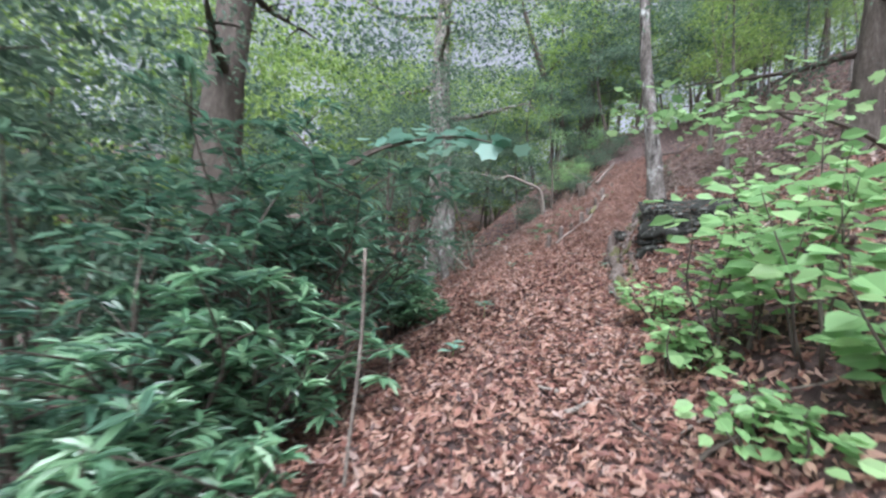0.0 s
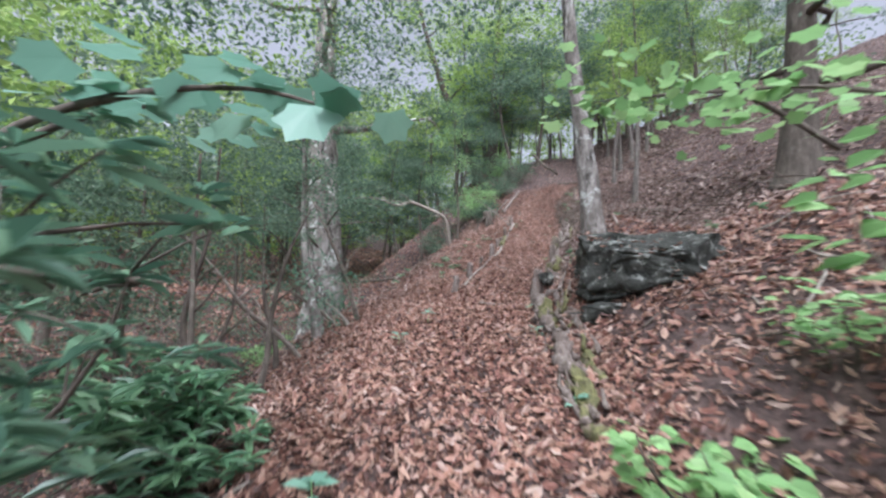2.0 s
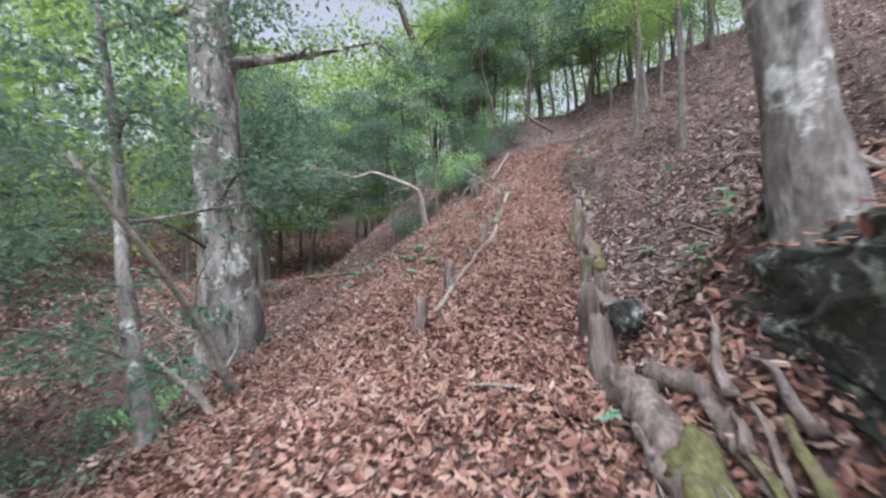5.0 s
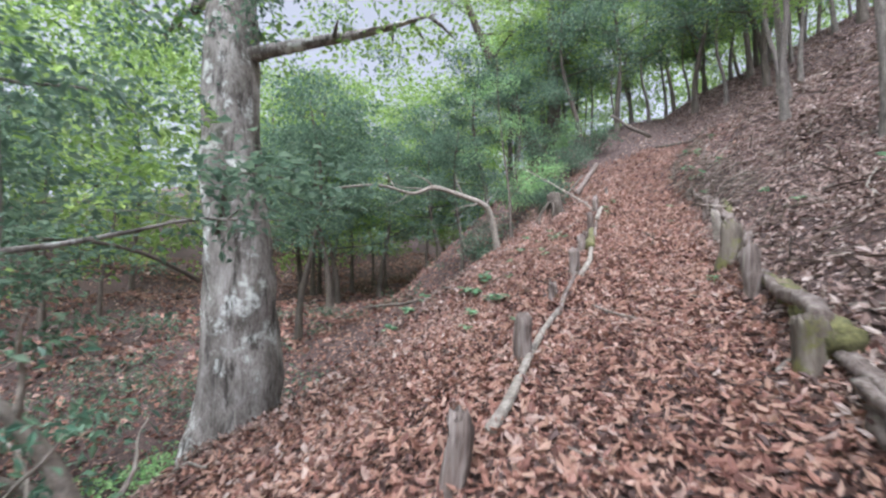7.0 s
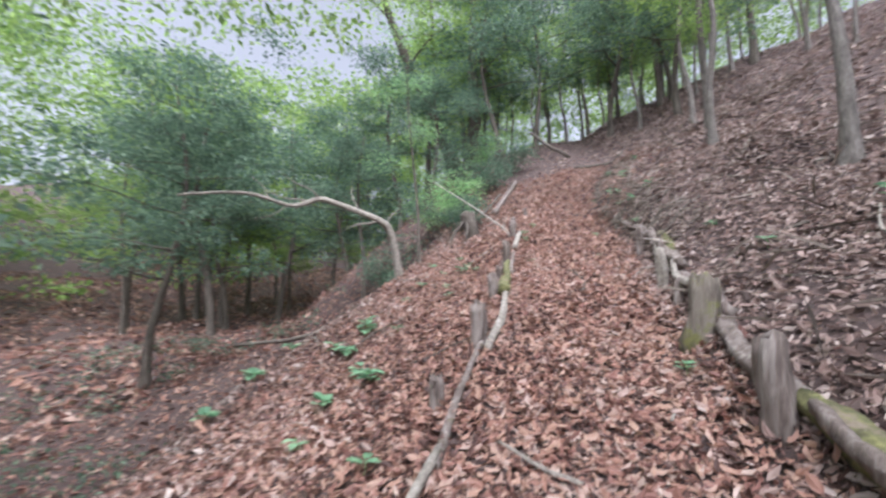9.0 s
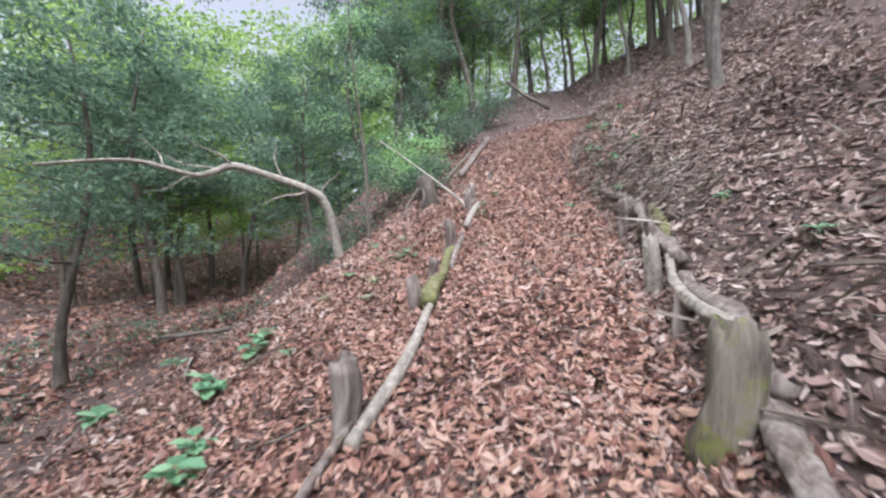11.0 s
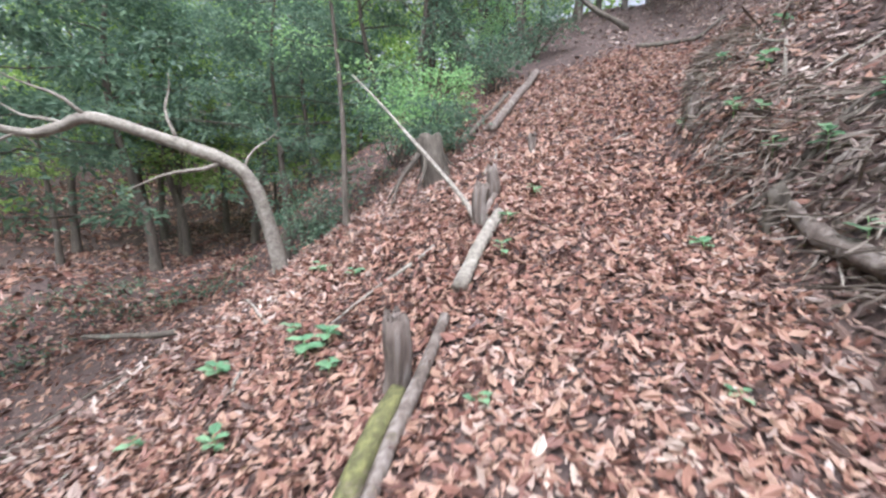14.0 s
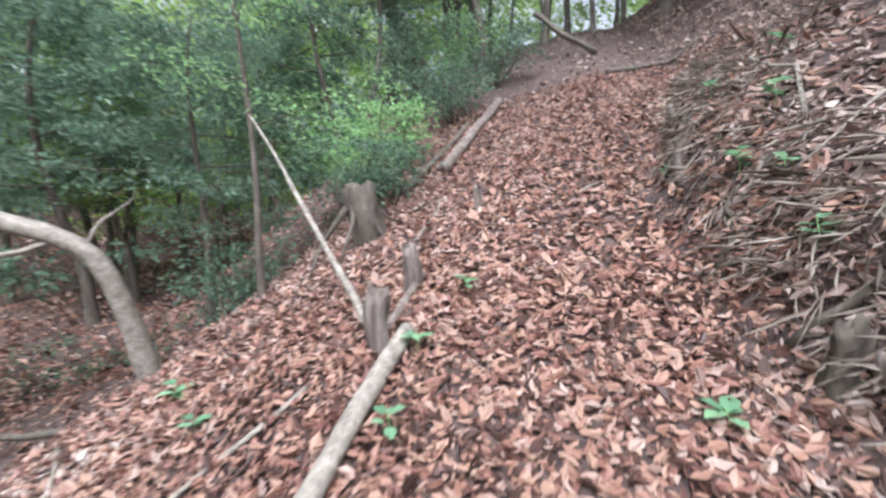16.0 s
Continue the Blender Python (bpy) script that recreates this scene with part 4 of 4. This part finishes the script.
for i, (s, d, h, l, n) in enumerate([(4.0, -0.75, 0.2, 0.12, 7), (2.9, -0.8, 0.18, 0.12, 7), (6.3, -0.85, 0.15, 0.1, 6), (7.2, -0.7, 0.2, 0.1, 7), (5.2, 0.72, 0.15, 0.1, 6), (6.9, 0.62, 0.14, 0.09, 6), (8.3, 0.6, 0.12, 0.08, 5),
                                     (13.3, -2.1, 0.12, 0.09, 5), (14.1, -1.9, 0.16, 0.16, 8), (14.5, -2.15, 0.16, 0.17, 8), (14.0, -2.3, 0.16, 0.15, 8), (15.6, -2.2, 0.1, 0.1, 6), (16.3, -1.7, 0.1, 0.08, 5), (16.9, -1.9, 0.12, 0.09, 7), (17.3, -1.5, 0.1, 0.08, 8), (17.0, -2.6, 0.1, 0.09, 6), (18.7, -0.75, 0.14, 0.09, 6), (18.2, -0.7, 0.14, 0.09, 5), (17.9, -2.2, 0.1, 0.08, 6),
                                     (17.2, 0.5, 0.06, 0.06, 5), (17.0, -0.55, 0.05, 0.07, 4), (17.9, 1.2, 0.16, 0.09, 6), (18.5, 1.25, 0.2, 0.1, 8), (18.9, 1.1, 0.15, 0.09, 7), (19.4, 1.15, 0.15, 0.09, 6), (15.0, 1.9, 0.12, 0.1, 6), (16.2, 1.8, 0.12, 0.1, 6), (13.6, 0.7, 0.1, 0.08, 6), (11.0, 1.5, 0.15, 0.12, 7), (12.8, 2.0, 0.15, 0.1, 7), (8.9, 1.45, 0.3, 0.1, 9), (8.7, 1.2, 0.35, 0.1, 9), (20.5, 0.66, 0.12, 0.08, 6), (21.3, 1.6, 0.2, 0.1, 9), (19.7, 1.0, 0.2, 0.1, 9), (20.1, 1.3, 0.22, 0.1, 9), (20.9, 1.0, 0.18, 0.1, 8), (18.6, 1.6, 0.2, 0.1, 9), (19.2, -0.62, 0.14, 0.09, 6), (17.6, -1.7, 0.14, 0.1, 7), (14.4, 2.6, 0.2, 0.11, 9), (7.6, 3.2, 0.2, 0.1, 9), (8.1, 2.9, 0.2, 0.1, 8), (15.3, -2.75, 0.16, 0.2, 9), (15.85, -2.75, 0.16, 0.18, 9), (15.5, -3.0, 0.14, 0.16, 8), (16.2, -2.9, 0.14, 0.16, 8), (15.5, -4.2, 0.16, 0.2, 9), (16.6, -4.4, 0.16, 0.2, 9), (17.4, -4.8, 0.16, 0.2, 9), (14.4, -3.9, 0.16, 0.18, 9), (12.65, -1.25, 0.12, 0.1, 5), (19.05, -2.75, 0.12, 0.14, 6), (18.55, -2.05, 0.1, 0.1, 5), (17.5, -1.8, 0.14, 0.13, 8), (17.5, -2.5, 0.12, 0.12, 6), (18.4, 0.6, 0.08, 0.1, 5)]):
    seedling(s, d, h, l, n, i, M_TEAL if i < 7 else M_YOUNG)

for i in range(130):
    s = rng.uniform(2, 24)
    d = rng.choice([rng.uniform(-5.0, -0.9), rng.uniform(1.0, 3.5), rng.uniform(-0.7, 0.8)], p=[0.4, 0.48, 0.12])
    w, L = rng.uniform(0, 6.3), rng.uniform(0.25, 1.4) * (0.4 if abs(d) < 0.8 else 1)
    o = log(s, d, s + L * math.cos(w), d + L * math.sin(w) * 0.8, rng.uniform(0.006, 0.02), 200 + i, M_PALE if i % 3 else M_DARK, 1.2, "dry fallen twig lying on dead leaves", "twig", 0.08, 0.4, "twig", (0.01, rng.uniform(0.0, 0.12)), 0.15, 7)
    o["group"] = "fallen twigs"
# knotted roots and dead wood along the bank
for i in range(64):
    s = rng.uniform(16.6, 24)
    w = 0.25 if s < 18.6 else float(np.interp(s, (18.6, 20.4), (0, -0.28)))
    o = log(s, w + rng.uniform(0.9, 1.05), s + rng.uniform(-0.5, 0.5), w + rng.uniform(1.1, 1.7), rng.uniform(0.008, 0.024), 300 + i, M_DARK if i % 2 else M_WOOD, 0.8, "crooked exposed root in the trail-side bank", "root", 0.16, 0.4, "root", (rng.uniform(-0.02, 0.05), rng.uniform(0, 0.1)), 0.25, 9)
    o["group"] = "exposed roots in the bank"

n = 2600
s_, f_ = rng.uniform(16.4, 24.6, n), rng.uniform(0, 1, n) ** 1.3
d_ = 0.98 + 0.25 * np.interp(s_, (16.4, 17, 18.4, 20.4), (1, 1, 0.2, -1.0)) + 0.75 * f_
x_, y_ = xy(s_, d_)
P = np.stack([x_, y_, height(x_, y_) + rng.uniform(0.02, 0.1, n)], -1)
D = np.stack([-V[0] * 0.5 + rng.normal(size=n) * 0.5, -V[1] * 0.5 + rng.normal(size=n) * 0.5, rng.uniform(-1.1, 0.15, n)], -1)
v, f = leaves(P, D, rng.normal(size=(n, 3)), rng.uniform(0.1, 0.34, n), rng.uniform(0.008, 0.02, n), T_STRAND)
tagged(raw("root_fibres", v, f, M_FIBRE), "dry grey-brown root fibres hanging out of the trail-side bank", "roots", kind="stuff")
n = 1500
s_, d_ = rng.uniform(9.5, 26, n), rng.uniform(1.2, 9, n)
x_, y_ = xy(s_, d_)
P = np.stack([x_, y_, height(x_, y_) + rng.uniform(0.02, 0.07, n)], -1)
D = rng.normal(size=(n, 3)) * (1, 1, 0.3)
v, f = leaves(P, D, rng.normal(size=(n, 3)) * 0.4 + (0, 0, 1), rng.uniform(0.2, 0.7, n), rng.uniform(0.012, 0.035, n), T_STRAND)
tagged(raw("dry_sticks", v, f, M_FIBRE), "dry grey sticks and strips of bark scattered over the upper slope", "sticks", kind="stuff")


def leafy_bush(s, d, tall, wide, seed, material, label, leaf=(0.1, 0.05), stems=9, per=42):
    """A loose bush: bent stems with flat clumps of leaves."""
    r_ = random.Random(seed)
    root = new("leafy_bush")
    root.location = ground_at(s, d) - Vector((0, 0, 0.08))
    tagged(root, label, "bush", "bushes below the trail")
    tips = []
    for k in range(stems):
        w, f = k * 2.4 + r_.uniform(-0.4, 0.4), r_.uniform(0.25, 1.0)
        tip = Vector((math.cos(w) * wide * f, math.sin(w) * wide * f, tall * r_.uniform(0.5, 1.0)))
        line = bend((0.06 * math.cos(w), 0.06 * math.sin(w), 0), tip, 7, 0.14, seed * 11 + k)
        bm = bmesh.new()
        tube(bm, line, [0.02 * (1 - 0.8 * j / 6) for j in range(7)], 5, 0.1, seed + k)
        part("stem", bm, M_DARK, root)
        tips += [tuple(line[j] + Vector((r_.gauss(0, 0.12), r_.gauss(0, 0.12), r_.gauss(0, 0.06)))) for j in (3, 4, 5, 6)]
    leafage("foliage", tips, per, 0.3, 0.45, leaf[0], leaf[1], material, root)
    return root


for i, (s, d, h, w, m) in enumerate([(22.6, -3.6, 1.3, 0.9, M_FIR), (24.0, -4.0, 1.6, 1.0, M_LIGHT), (25.6, -3.6, 1.5, 1.0, M_FIR), (27.2, -3.0, 1.6, 1.1, M_FIR), (24.8, -5.6, 2.2, 1.3, M_LIGHT), (22.4, -6.0, 1.8, 1.2, M_FIR), (26.8, -5.2, 2.2, 1.3, M_FIR), (28.6, -4.4, 2.2, 1.3, M_LIGHT), (12.9, -6.6, 1.1, 1.0, M_LIGHT)]):
    leafy_bush(s, d, h, w, 400 + i, m, "loose dark green bush growing on the slope" if m is not M_LIGHT else "loose light green bush growing on the slope")

# pale crooked stem with leaves beside the great tree, and a bough across its trunk
o = branch("crooked_stem", ground_at(10.0, -2.75) - Vector((0, 0, 0.2)), [(0, 0, 0), (-0.16, -0.3, 0.45), (-0.32, -0.45, 0.95), (-0.6, -0.8, 1.6), (-1.0, -1.2, 2.4)], 0.055, 0.02, M_PALE, "pale crooked stem with leafy shoots beside the great tree", "stem", 77,
           [(0.3, (0.1, 0.3, 0.5), 0.022), (0.45, (-0.5, 0.2, 0.4), 0.02), (0.6, (0.3, -0.3, 0.6), 0.02), (0.8, (-0.4, 0.3, 0.5), 0.014)])
leafage("foliage", [(rng.normal() * 0.45 - 0.75, rng.normal() * 0.45 - 0.5, 0.75 + rng.normal() * 0.4) for _ in range(22)], 36, 0.25, 0.5, 0.09, 0.036, M_RHODO, o)
hanging_branch((-0.3, 13.3, 3.3), [(0, 0, 0), (0.3, -0.5, 0.35), (0.6, -1.0, 0.45), (1.0, -1.4, 0.4), (1.5, -1.7, 0.25)], 0.36, 420, 0.1, M_FIR, "leafy dark green bough in front of the great trunk", 8, T_LANCE)
hanging_branch((-0.5, 13.3, 2.7), [(0, 0, 0), (-0.3, -0.6, 0.3), (-0.7, -1.1, 0.4), (-1.1, -1.6, 0.3), (-1.4, -2.0, 0.1)], 0.4, 420, 0.1, M_FIR, "leafy dark green bough in front of the great trunk", 9, T_LANCE)

# torn-up stump below the upper trail
post(21.35, -2.6, 0.72, 0.2, 500, 0.2, "dark torn-up tree stump below the trail", M_DARK)
for i in range(7):
    w = i * 0.9
    log(21.3 + 0.1 * math.cos(w), -2.75 + 0.1 * math.sin(w), 21.3 + 0.55 * math.cos(w), -2.75 + 0.5 * math.sin(w), 0.035, 510 + i, M_DARK, 0.8, "dark root of the torn-up stump", "root", 0.15, 0.3, "root", (0.5, 0.02), 0.2, 9)["group"] = "roots of the torn-up stump"
